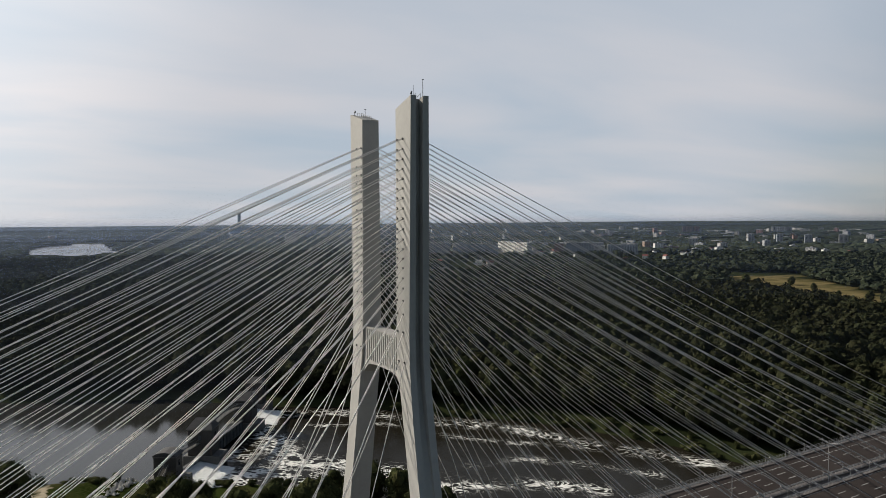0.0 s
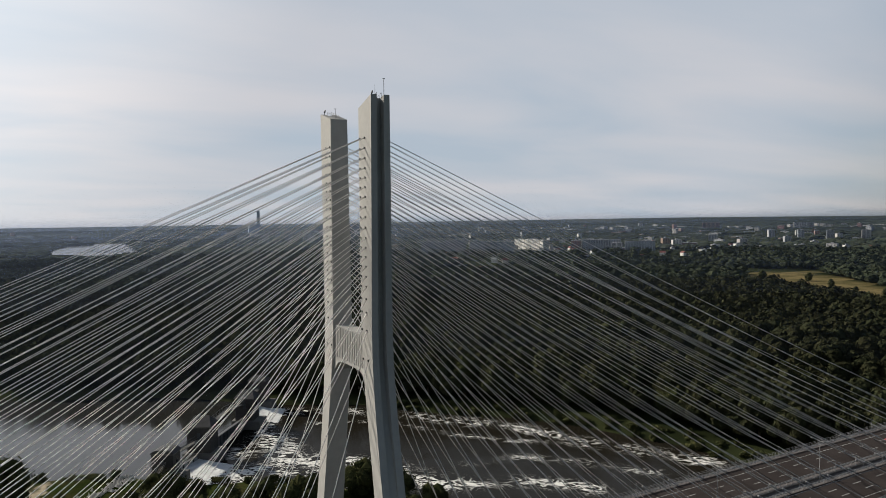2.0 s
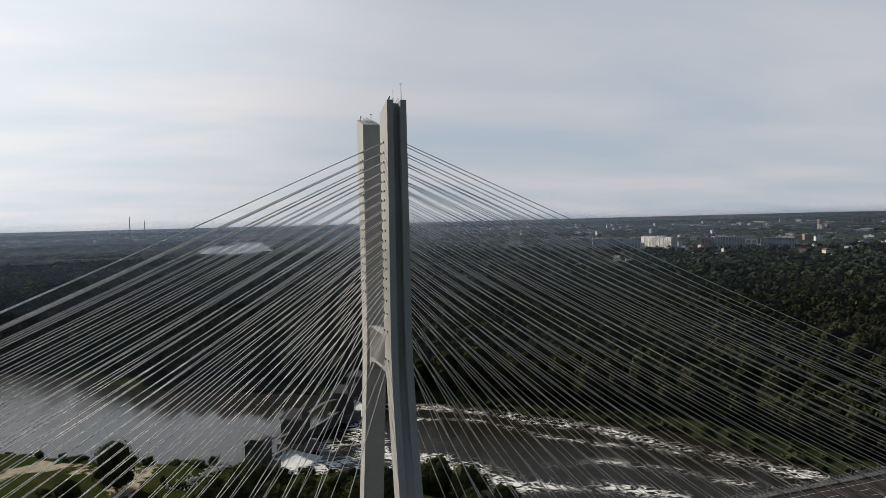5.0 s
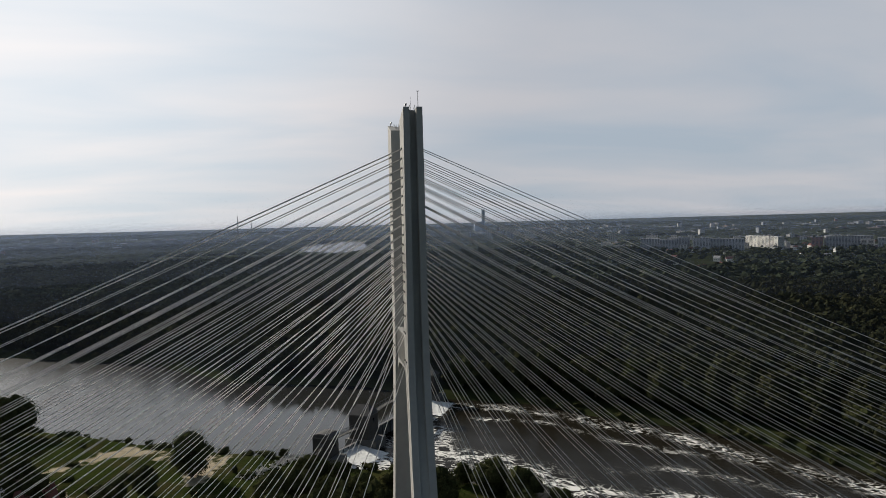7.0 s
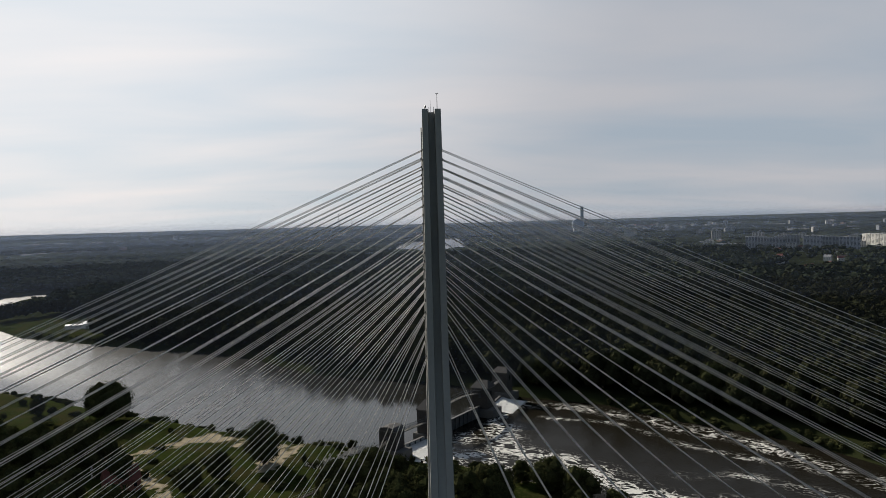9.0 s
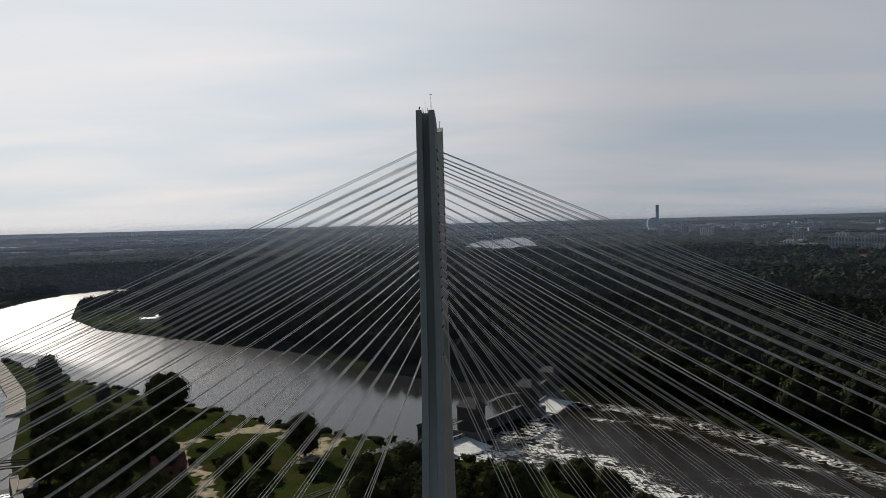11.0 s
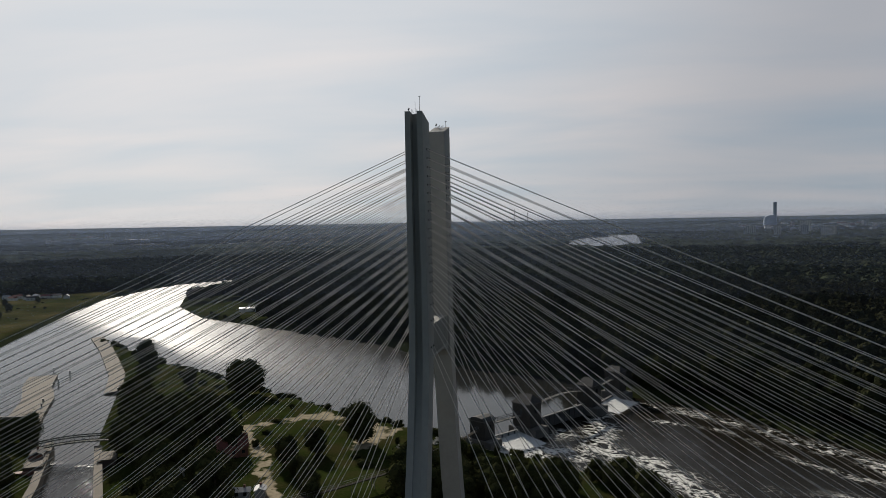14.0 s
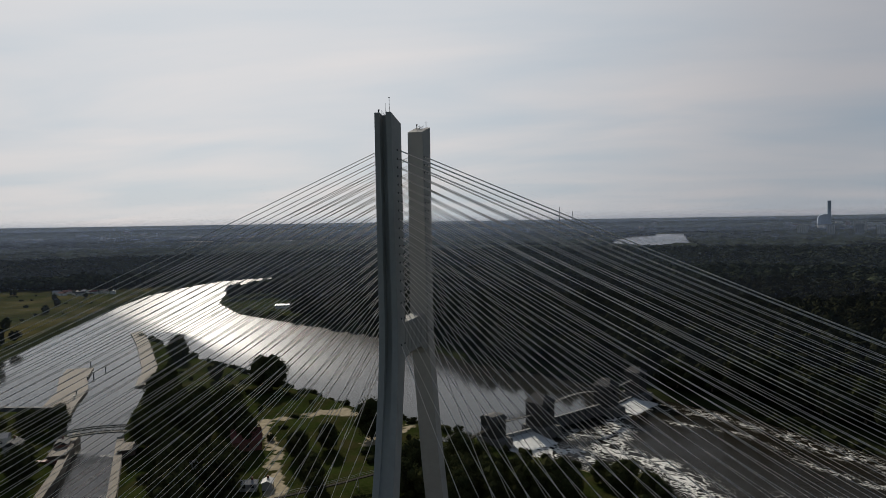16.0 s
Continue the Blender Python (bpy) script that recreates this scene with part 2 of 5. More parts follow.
pylon = tagged(empty("pylon", None), "pale concrete H-shaped bridge pylon with grooved legs", "bridge pylon")
for side in (-1, 1):
    build_leg(pylon, side)
beam = build_crossbeam(pylon)
rib_bm = bmesh.new(); box(rib_bm, -0.06, 0.06, -0.11, 0.11, 73.2, 79.2)
rib_me = bpy.data.meshes.new("rib"); rib_bm.to_mesh(rib_me); rib_bm.free()
for way in (-1, 1):
    for k in range(15):
        link("rib", rib_me, CONCRETE, beam).location = (PX + way * 1.6, PY - 6.72 + k * 0.96, 0)

sleeve_bm = bmesh.new()
tube(sleeve_bm, (-0.12, 0, 0), (0.12, 0, 0), 0.2, 0.2, 8)
sleeve_me = bpy.data.meshes.new("anchor_sleeve")
sleeve_bm.to_mesh(sleeve_me); sleeve_bm.free()

# ---- the stay cables ----
for side in (-1, 1):                     # leg
    for row, (leg_y, deck_y) in enumerate(((10.65, 20.2), (8.35, 1.9))):
        for way in (-1, 1):
            for k in range(20):
                z = ANCHOR_Z[k]
                hw = half_width(z)
                a = Vector((PX + way * (hw + 0.05), PY + side * leg_y, z))
                if z < 80:
                    a.y += side * 0.5
                s = link("anchor_sleeve", sleeve_me, DARK_HOLE, pylon)
                s.matrix_basis = Matrix.Translation(a)
                b = DECK_M @ Vector((way * CABLE_X[k], side * deck_y, 0.35))
                bm = bmesh.new()
                n, r = 9, 0.075
                span = (b - a).length
                q = (b - a).to_track_quat("Z", "Y")
                rings = []
                for i in range(n + 1):
                    f = i / n
                    p = a.lerp(b, f) - Vector((0, 0, span * 0.0065 * 4 * f * (1 - f)))
                    rings.append([bm.verts.new(p - a + q @ Vector((r * math.cos(j * math.tau / 6), r * math.sin(j * math.tau / 6), 0))) for j in range(6)])
                for u, v in zip(rings, rings[1:]):
                    for j in range(6):
                        bm.faces.new((u[j], u[(j + 1) % 6], v[(j + 1) % 6], v[j]))
                c = part("stay_cable", bm, CABLE, None, "", True)
                c.location = a
                tagged(c, "long grey sheathed stay cable from pylon to deck", "stay cable", "stay cables of the bridge")

# ---- land and water ----
EYE0 = (0.0, -132, 104)
UPSTREAM = [(-410, 310), (-474, 436), (-560, 620), (-618, 762), (-639, 878), (-651, 1003), (-604, 1094), (-456, 1157), (-313, 1176), (-291, 1142),
            (-445, 1103), (-558, 1034), (-575, 972), (-552, 863), (-463, 689), (-377, 590), (-300, 543), (-211, 490), (-143, 454), (-68, 364), (10, 330), (52, 285),
            (-18, 184), (-22, 192), (-48, 201), (-68, 213), (-115, 242), (-153, 266), (-207, 305), (-282, 354), (-399, 448), (-349, 394), (-309, 349),
            (-274, 303), (-241, 248), (-200, 177), (-175, 141), (-135, 86), (-95, 25), (-40, -60), (240, -480), (212, -495), (-70, -70), (-125, 20), (-171, 98),
            (-200, 144), (-221, 159), (-251, 189), (-286, 182), (-313, 161), (-345, 141), (-367, 204)]
DOWNSTREAM = [(-18, 184), (52, 285), (98, 258), (122, 224), (151, 197), (168, 174), (190, 122), (196, 90), (202, 40), (200, -100), (180, -500),
              (60, -500), (66, -100), (70, 0), (70, 60), (62, 108), (50, 134), (35, 150), (17, 164), (-6, 174)]


def inside(poly, x, y):
    c = np.zeros(x.shape, bool)
    n = len(poly)
    for k in range(n):
        (x0, y0), (x1, y1) = poly[k], poly[(k + 1) % n]
        if y0 == y1:
            continue
        c ^= ((y0 > y) != (y1 > y)) & (x < (x1 - x0) * (y - y0) / (y1 - y0) + x0)
    return c


def edge_distance(poly, x, y):
    d = np.full(x.shape, 1e9)
    n = len(poly)
    for k in range(n):
        a, b = np.array(poly[k], float), np.array(poly[(k + 1) % n], float)
        ab = b - a
        t = np.clip(((x - a[0]) * ab[0] + (y - a[1]) * ab[1]) / max(1e-6, ab @ ab), 0, 1)
        d = np.minimum(d, np.hypot(x - a[0] - t * ab[0], y - a[1] - t * ab[1]))
    return d


def water_distance(x, y):
    """Metres from the water's edge, negative in the water."""
    x, y = np.asarray(x, float), np.asarray(y, float)
    out = np.full(x.shape, 1e9)
    for poly in (UPSTREAM, DOWNSTREAM):
        d = edge_distance(poly, x, y)
        out = np.minimum(out, np.where(inside(poly, x, y), -d, d))
    return out


def far_fold(x, y, z=0.0):
    """Draws the far distance in within the camera's reach: same direction and height over the horizon, less far."""
    x, y = np.asarray(x, float), np.asarray(y, float)
    dx, dy = x - EYE0[0], y - EYE0[1]
    d = np.maximum(np.hypot(dx, dy), 1.0)
    w = np.where(d < 2800, d, 2800 + 2050 * (1 - 1 / (1 + (np.maximum(d, 2800) - 2800) / 2050)))
    k = w / d
    return EYE0[0] + dx * k, EYE0[1] + dy * k, EYE0[2] - (EYE0[2] - z) * k, k


rng = np.random.default_rng(5)


def smooth_noise(x, y, scale, seed=0.0):
    return np.array([noise.noise(Vector((a / scale + seed, b / scale - seed, seed))) for a, b in zip(np.ravel(x), np.ravel(y))]).reshape(np.shape(x))


def axis(lo, hi, step, far, grow=1.085):
    """Even steps from lo to hi, then growing ones out to far on both ends."""
    mid = list(np.arange(lo, hi + 0.1, step))
    a, b, s = [], [], step
    while (hi if not b else b[-1]) < far:
        s *= grow
        b.append((hi if not b else b[-1]) + s)
    s = step
    while (lo if not a else a[-1]) > -far:
        s *= grow
        a.append((lo if not a else a[-1]) - s)
    return np.array(a[::-1] + mid + b)


def grid_faces(nx, ny):
    i = np.arange(nx * ny).reshape(ny, nx)
    return np.stack([i[:-1, :-1], i[:-1, 1:], i[1:, 1:], i[1:, :-1]], -1).reshape(-1, 4).tolist()


def build_ground():
    xs, ys = axis(-620, 330, 4, 17500), axis(-180, 700, 4, 17500)
    X, Y = np.meshgrid(xs, ys)
    d = water_distance(X, Y)
    Z = np.where(d < 0, np.maximum(-3.0, d * 0.5), np.minimum(3.2, d * 0.55))
    near = (np.abs(X) < 1500) & (np.abs(Y) < 1800)
    bump = np.zeros_like(Z)
    bump[near] = smooth_noise(X[near], Y[near], 38.0) * 0.7 + smooth_noise(X[near], Y[near], 11.0, 3.1) * 0.25
    Z = Z + np.where(d > 3, bump, 0)
    fx, fy, fz, k = far_fold(X, Y, Z)
    me = mesh_of("ground", np.stack([fx, fy, fz], -1).reshape(-1, 3), grid_faces(len(xs), len(ys)), None, True)
    return me


def ground_z(x, y):
    d = float(water_distance(np.array([x]), np.array([y]))[0])
    return min(3.2, max(-3.0, d * 0.55)) if d > 0 else max(-3.0, d * 0.5)


def ground_material():
    m = bpy.data.materials.new("grass_and_soil")
    m.use_nodes = True
    nt = m.node_tree
    N, L = nt.nodes, nt.links
    b = N["Principled BSDF"]
    b.inputs["Roughness"].default_value = 0.95
    b.inputs["Specular IOR Level"].default_value = 0.0
    ge = N.new("ShaderNodeNewGeometry")

    def nz(scale, detail=4):
        n = N.new("ShaderNodeTexNoise")
        n.inputs["Scale"].default_value, n.inputs["Detail"].default_value = scale, detail
        L.new(ge.outputs["Position"], n.inputs["Vector"])
        return n.outputs["Fac"]

    def ramp(src, a, c):
        r = N.new("ShaderNodeMapRange")
        r.inputs["From Min"].default_value, r.inputs["From Max"].default_value = a, c
        L.new(src, r.inputs["Value"])
        return r.outputs[0]

    def mixc(f, a, c):
        x = N.new("ShaderNodeMix"); x.data_type = "RGBA"
        L.new(f, x.inputs["Factor"])
        for s, v in (("A", a), ("B", c)):
            if isinstance(v, tuple):
                x.inputs[s].default_value = (*v, 1)
            else:
                L.new(v, x.inputs[s])
        return x.outputs["Result"]

    grass = mixc(ramp(nz(0.05), 0.4, 0.62), (0.014, 0.022, 0.005), (0.027, 0.040, 0.009))
    grass = mixc(ramp(nz(0.09, 6), 0.46, 0.66), grass, (0.038, 0.035, 0.014))
    grass = mixc(ramp(nz(0.9), 0.45, 0.75), grass, (0.045, 0.045, 0.017))
    at = N.new("ShaderNodeAttribute"); at.attribute_name = "sand"
    sand = mixc(ramp(nz(0.35, 6), 0.35, 0.7), (0.26, 0.22, 0.15), (0.42, 0.36, 0.26))
    s1 = N.new("ShaderNodeMath"); s1.operation = "MULTIPLY_ADD"; s1.inputs[1].default_value = 1.3; 
    L.new(nz(0.13, 6), s1.inputs[0]); L.new(at.outputs["Fac"], s1.inputs[2])
    col = mixc(ramp(s1.outputs[0], 1.22, 1.32), grass, sand)
    at2 = N.new("ShaderNodeAttribute"); at2.attribute_name = "wood"
    soil = mixc(ramp(nz(0.02, 6), 0.35, 0.65), (0.014, 0.018, 0.008), (0.030, 0.035, 0.015))
    col = mixc(at2.outputs["Fac"], col, soil)
    at3 = N.new("ShaderNodeAttribute"); at3.attribute_name = "dry"
    col = mixc(at3.outputs["Fac"], col, mixc(ramp(nz(0.03, 6), 0.4, 0.6), (0.10, 0.085, 0.036), (0.165, 0.13, 0.06)))
    # land pales to grey-green far from the view: haze put into the colour
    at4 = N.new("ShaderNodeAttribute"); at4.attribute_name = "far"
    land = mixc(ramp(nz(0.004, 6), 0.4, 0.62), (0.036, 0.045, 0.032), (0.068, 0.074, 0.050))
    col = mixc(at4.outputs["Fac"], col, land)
    L.new(col, b.inputs["Base Color"])
    bu = N.new("ShaderNodeBump"); bu.inputs["Strength"].default_value = 0.6; bu.inputs["Distance"].default_value = 0.4
    L.new(nz(1.2, 6), bu.inputs["Height"]); L.new(bu.outputs[0], b.inputs["Normal"])
    return m


def water_material(name, colour, rough, wave, foam=False, ruffled=False):
    m = bpy.data.materials.new(name)
    m.use_nodes = True
    nt = m.node_tree
    N, L = nt.nodes, nt.links
    b = N["Principled BSDF"]
    b.inputs["Base Color"].default_value = (*colour, 1)
    b.inputs["Roughness"].default_value = rough
    b.inputs["IOR"].default_value = 1.33
    ge = N.new("ShaderNodeNewGeometry")
    n1, n2 = N.new("ShaderNodeTexNoise"), N.new("ShaderNodeTexNoise")
    n1.inputs["Scale"].default_value, n1.inputs["Detail"].default_value = 0.9, 4
    n2.inputs["Scale"].default_value, n2.inputs["Detail"].default_value = 0.06, 3
    for n in (n1, n2):
        L.new(ge.outputs["Position"], n.inputs["Vector"])
    ml = N.new("ShaderNodeMath"); ml.operation = "MULTIPLY"
    rr = N.new("ShaderNodeMapRange")
    rr.inputs["From Min"].default_value, rr.inputs["From Max"].default_value = 0.35, 0.65
    rr.inputs["To Min"].default_value, rr.inputs["To Max"].default_value = 0.45, 1.0
    L.new(n2.outputs["Fac"], rr.inputs["Value"])
    if ruffled:
        ru = N.new("ShaderNodeAttribute"); ru.attribute_name = "ruffled"
        r2 = N.new("ShaderNodeMath"); r2.operation = "MULTIPLY"
        L.new(rr.outputs[0], r2.inputs[0]); L.new(ru.outputs["Fac"], r2.inputs[1])
        rr = r2
        # small wind waves widen the gloss where the water is ruffled
        sp = N.new("ShaderNodeMapRange")
        sp.inputs["To Min"].default_value, sp.inputs["To Max"].default_value = rough, 0.245
        L.new(ru.outputs["Fac"], sp.inputs["Value"]); L.new(sp.outputs[0], b.inputs["Roughness"])
    L.new(rr.outputs[0], ml.inputs[0]); L.new(n1.outputs["Fac"], ml.inputs[1])
    bu = N.new("ShaderNodeBump"); bu.inputs["Strength"].default_value = wave; bu.inputs["Distance"].default_value = 0.5
    L.new(ml.outputs[0], bu.inputs["Height"]); L.new(bu.outputs[0], b.inputs["Normal"])
    if foam:
        at = N.new("ShaderNodeAttribute"); at.attribute_name = "foam"
        fl = N.new("ShaderNodeAttribute"); fl.attribute_name = "flow"
        nf = N.new("ShaderNodeTexNoise")
        nf.inputs["Scale"].default_value, nf.inputs["Detail"].default_value, nf.inputs["Roughness"].default_value = 1.0, 5, 0.55
        nf.inputs["Distortion"].default_value = 1.4
        L.new(fl.outputs["Vector"], nf.inputs["Vector"])
        rd = N.new("ShaderNodeMath"); rd.operation = "SUBTRACT"; rd.inputs[1].default_value = 0.5
        L.new(nf.outputs["Fac"], rd.inputs[0])
        ab = N.new("ShaderNodeMath"); ab.operation = "ABSOLUTE"
        L.new(rd.outputs[0], ab.inputs[0])
        # thin strings of foam where the noise crosses its middle, wider where there is more foam
        wd = N.new("ShaderNodeMath"); wd.operation = "MULTIPLY"; wd.inputs[1].default_value = 0.085
        L.new(at.outputs["Fac"], wd.inputs[0])
        sb = N.new("ShaderNodeMath"); sb.operation = "SUBTRACT"
        L.new(wd.outputs[0], sb.inputs[0]); L.new(ab.outputs[0], sb.inputs[1])
        fr = N.new("ShaderNodeMapRange")
        fr.inputs["From Min"].default_value, fr.inputs["From Max"].default_value = 0.004, 0.034
        L.new(sb.outputs[0], fr.inputs["Value"])
        fo = N.new("ShaderNodeBsdfDiffuse"); fo.inputs["Color"].default_value = (0.72, 0.71, 0.66, 1)
        mx = N.new("ShaderNodeMixShader")
        L.new(fr.outputs[0], mx.inputs[0]); L.new(b.outputs[0], mx.inputs[1]); L.new(fo.outputs[0], mx.inputs[2])
        L.new(mx.outputs[0], N["Material Output"].inputs["Surface"])
    return m


def sub_dist(poly, x, y):
    d = np.full(np.shape(x), 1e9)
    for (x0, y0), (x1, y1) in zip(poly, poly[1:]):
        a, ab = np.array((x0, y0), float), np.array((x1 - x0, y1 - y0), float)
        t = np.clip(((x - a[0]) * ab[0] + (y - a[1]) * ab[1]) / (ab @ ab), 0, 1)
        d = np.minimum(d, np.hypot(x - a[0] - t * ab[0], y - a[1] - t * ab[1]))
    return d


def set_attr(me, name, values):
    a = me.attributes.new(name, "FLOAT", "POINT")
    a.data.foreach_set("value", np.asarray(values, np.float32).ravel())


MEADOW = [(-422, 291), (-478, 421), (-567, 621), (-627, 763), (-662, 886), (-721, 795), (-1014, 734), (-1537, 613), (-1270, 90), (-445, 71)]
FIELD = [(962, 763), (1024, 751), (1044, 706), (980, 587), (851, 427), (628, 293), (671, 335), (690, 396), (738, 489), (784, 595)]
SPIT = [(-399, 448), (-282, 354), (-207, 305), (-153, 266), (-115, 242), (-68, 213), (-48, 201), (-18, 186), (-6, 174), (17, 164), (35, 150), (50, 134), (62, 108),
        (70, 60), (70, 0), (66, -100), (60, -500), (60, -205), (-40, -60), (-95, 25), (-135, 86), (-175, 141), (-200, 177), (-241, 248), (-274, 303), (-309, 349), (-349, 394)]
LOCK_ISLAND = [(-200, 144), (-171, 98), (-125, 20), (-70, -70), (35, -225), (-300, -225), (-445, 71), (-345, 141), (-313, 161), (-286, 182), (-251, 189)]
CLEARING = [(-300, 556), (-385, 600), (-450, 668), (-430, 740), (-330, 730), (-272, 630)]
SAND = [[(-129, 185), (-114, 203), (-99, 215), (-86, 207), (-60, 193)], [(-66, 167), (-58, 191)], [(-128, 180), (-112, 161), (-99, 142), (-85, 114), (-74, 94), (-50, 40)]]

ground_me = build_ground()
co = np.empty(len(ground_me.vertices) * 3); ground_me.vertices.foreach_get("co", co); co = co.reshape(-1, 3)
gx, gy = co[:, 0], co[:, 1]
sand = np.zeros(len(co))
for k, line in enumerate(SAND):
    sand = np.maximum(sand, (0.70, 0.70, 0.88)[k] * np.exp(-(sub_dist(line, gx, gy) / (11.0, 10.0, 5.0)[k]) ** 2))
bank = edge_distance(DOWNSTREAM, gx, gy)
sand = np.maximum(sand, np.where((bank < 7) & (gy > 60), 0.62, 0))
open_land = inside(MEADOW, gx, gy) | inside(FIELD, gx, gy) | inside(SPIT, gx, gy) | inside(LOCK_ISLAND, gx, gy) | inside(CLEARING, gx, gy)
set_attr(ground_me, "sand", sand)
set_attr(ground_me, "wood", np.where(open_land, 0.0, 1.0))
dry = np.where(inside(FIELD, gx, gy), 1.0, 0.0)
meadow = inside(MEADOW, gx, gy)
dry[meadow] = np.clip(0.14 + 0.7 * smooth_noise(gx[meadow], gy[meadow], 60.0, 6.3), 0.05, 0.75)
set_attr(ground_me, "dry", dry)
# share of the haze-paled colour, by distance from the walk's middle
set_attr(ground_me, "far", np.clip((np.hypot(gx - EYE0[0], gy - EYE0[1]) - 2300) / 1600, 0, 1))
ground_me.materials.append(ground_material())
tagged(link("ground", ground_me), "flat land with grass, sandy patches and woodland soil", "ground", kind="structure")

RIVER = water_material("river_water", (0.022, 0.022, 0.019), 0.07, 0.27, ruffled=True)
RIVER.node_tree.nodes["Principled BSDF"].inputs["Specular IOR Level"].default_value = 0.33
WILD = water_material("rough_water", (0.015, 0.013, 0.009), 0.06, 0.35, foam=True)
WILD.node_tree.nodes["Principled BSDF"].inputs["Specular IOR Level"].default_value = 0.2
WILD.node_tree.nodes["Principled BSDF"].inputs["IOR"].default_value = 1.14


def sheet(name, poly, material, label, step, z=0.0):
    """A flat sheet of water that reaches a little under its banks."""
    p, reach = np.array(poly, float), step * 1.6
    xs, ys = np.arange(p[:, 0].min() - reach, p[:, 0].max() + reach + step, step), np.arange(p[:, 1].min() - reach, p[:, 1].max() + reach + step, step)
    X, Y = np.meshgrid(xs, ys)
    keep = inside(poly, X, Y) | (edge_distance(poly, X, Y) < reach)
    faces = [f for f in grid_faces(len(xs), len(ys)) if all(keep.ravel()[i] for i in f)]
    used = sorted({i for f in faces for i in f})
    at = {i: n for n, i in enumerate(used)}
    V = np.stack([X.ravel()[used], Y.ravel()[used], np.full(len(used), z)], -1)
    me = mesh_of(name, V, [[at[i] for i in f] for f in faces], material, True)
    return tagged(link(name, me), label, "water", kind="structure"), V


river, V = sheet("water", UPSTREAM, RIVER, "calm grey river water above the weir with glints", 5.0)
# wind ruffles the open bend; the lock basin and the reach before the weir lie calm
LEE = [(-402, 447), (-376, 462), (-340, 440), (-300, 402), (-262, 362), (-225, 322), (-288, 350)]
open_bend = np.clip((-V[:, 0] - 30) / 110, 0, 1) * np.clip((V[:, 0] * 0.72 + V[:, 1] - 150) / 60, 0, 1)
calm = inside(LEE, V[:, 0], V[:, 1]) | ((V[:, 0] * 1.15 + V[:, 1] < -30) & (V[:, 1] < 450))
ruffled = np.where(calm, 0.10, 0.10 + 0.90 * open_bend)
canal = (V[:, 1] < 134) & (V[:, 0] > -200)
set_attr(river.data, "ruffled", np.where(canal, 1.0, ruffled))
CANAL = water_material("choppy_canal_water", (0.012, 0.012, 0.012), 0.04, 0.42)
CANAL.node_tree.nodes["Principled BSDF"].inputs["Specular IOR Level"].default_value = 0.2
river.data.materials.append(CANAL)
at_canal = canal.tolist()
for p in river.data.polygons:
    p.material_index = int(all(at_canal[i] for i in p.vertices))
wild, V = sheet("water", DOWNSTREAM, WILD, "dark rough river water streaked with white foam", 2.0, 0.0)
wx, wy = V[:, 0], V[:, 1]
FOAM = [([(53, 268), (80, 255), (108, 228), (130, 200), (145, 178), (152, 160), (165, 135), (184, 99)], 8.0, 0.62),
        ([(-4, 184), (8, 178), (22, 172), (40, 160)], 15.0, 1.15),
        ([(20, 205), (36, 223), (35, 189), (46, 177), (58, 168), (70, 148), (79, 130)], 9.0, 1.0),
        ([(61, 237), (82, 229), (96, 219), (112, 185), (131, 164), (149, 149), (161, 131), (172, 113)], 3.5, 0.62),
        ([(99, 145), (118, 144), (135, 130), (147, 113), (156, 101)], 5.0, 0.62),
        ([(79, 130), (102, 119), (118, 107), (124, 98)], 6.5, 0.75),
        ([(20, 208), (38, 238), (45, 255)], 4.0, 0.8)]
foam = np.zeros(len(V)); along = wx * 0.8 - wy * 0.6
for line, width, much in FOAM:
    d = sub_dist(line, wx, wy)
    foam = np.maximum(foam, much * np.exp(-(d / width) ** 2))
foam *= np.clip(0.75 + 0.8 * smooth_noise(wx, wy, 14.0, 7.7), 0.1, 1.4)
set_attr(wild.data, "foam", foam)
# the current bends from the weir along the far bank towards the bridge
u, v = (wx * 0.78 - wy * 0.62), (wx * 0.62 + wy * 0.78)
flow = wild.data.attributes.new("flow", "FLOAT_VECTOR", "POINT")
flow.data.foreach_set("vector", np.stack([u * 0.11, v * 0.2, 0 * u], -1).astype(np.float32).ravel())

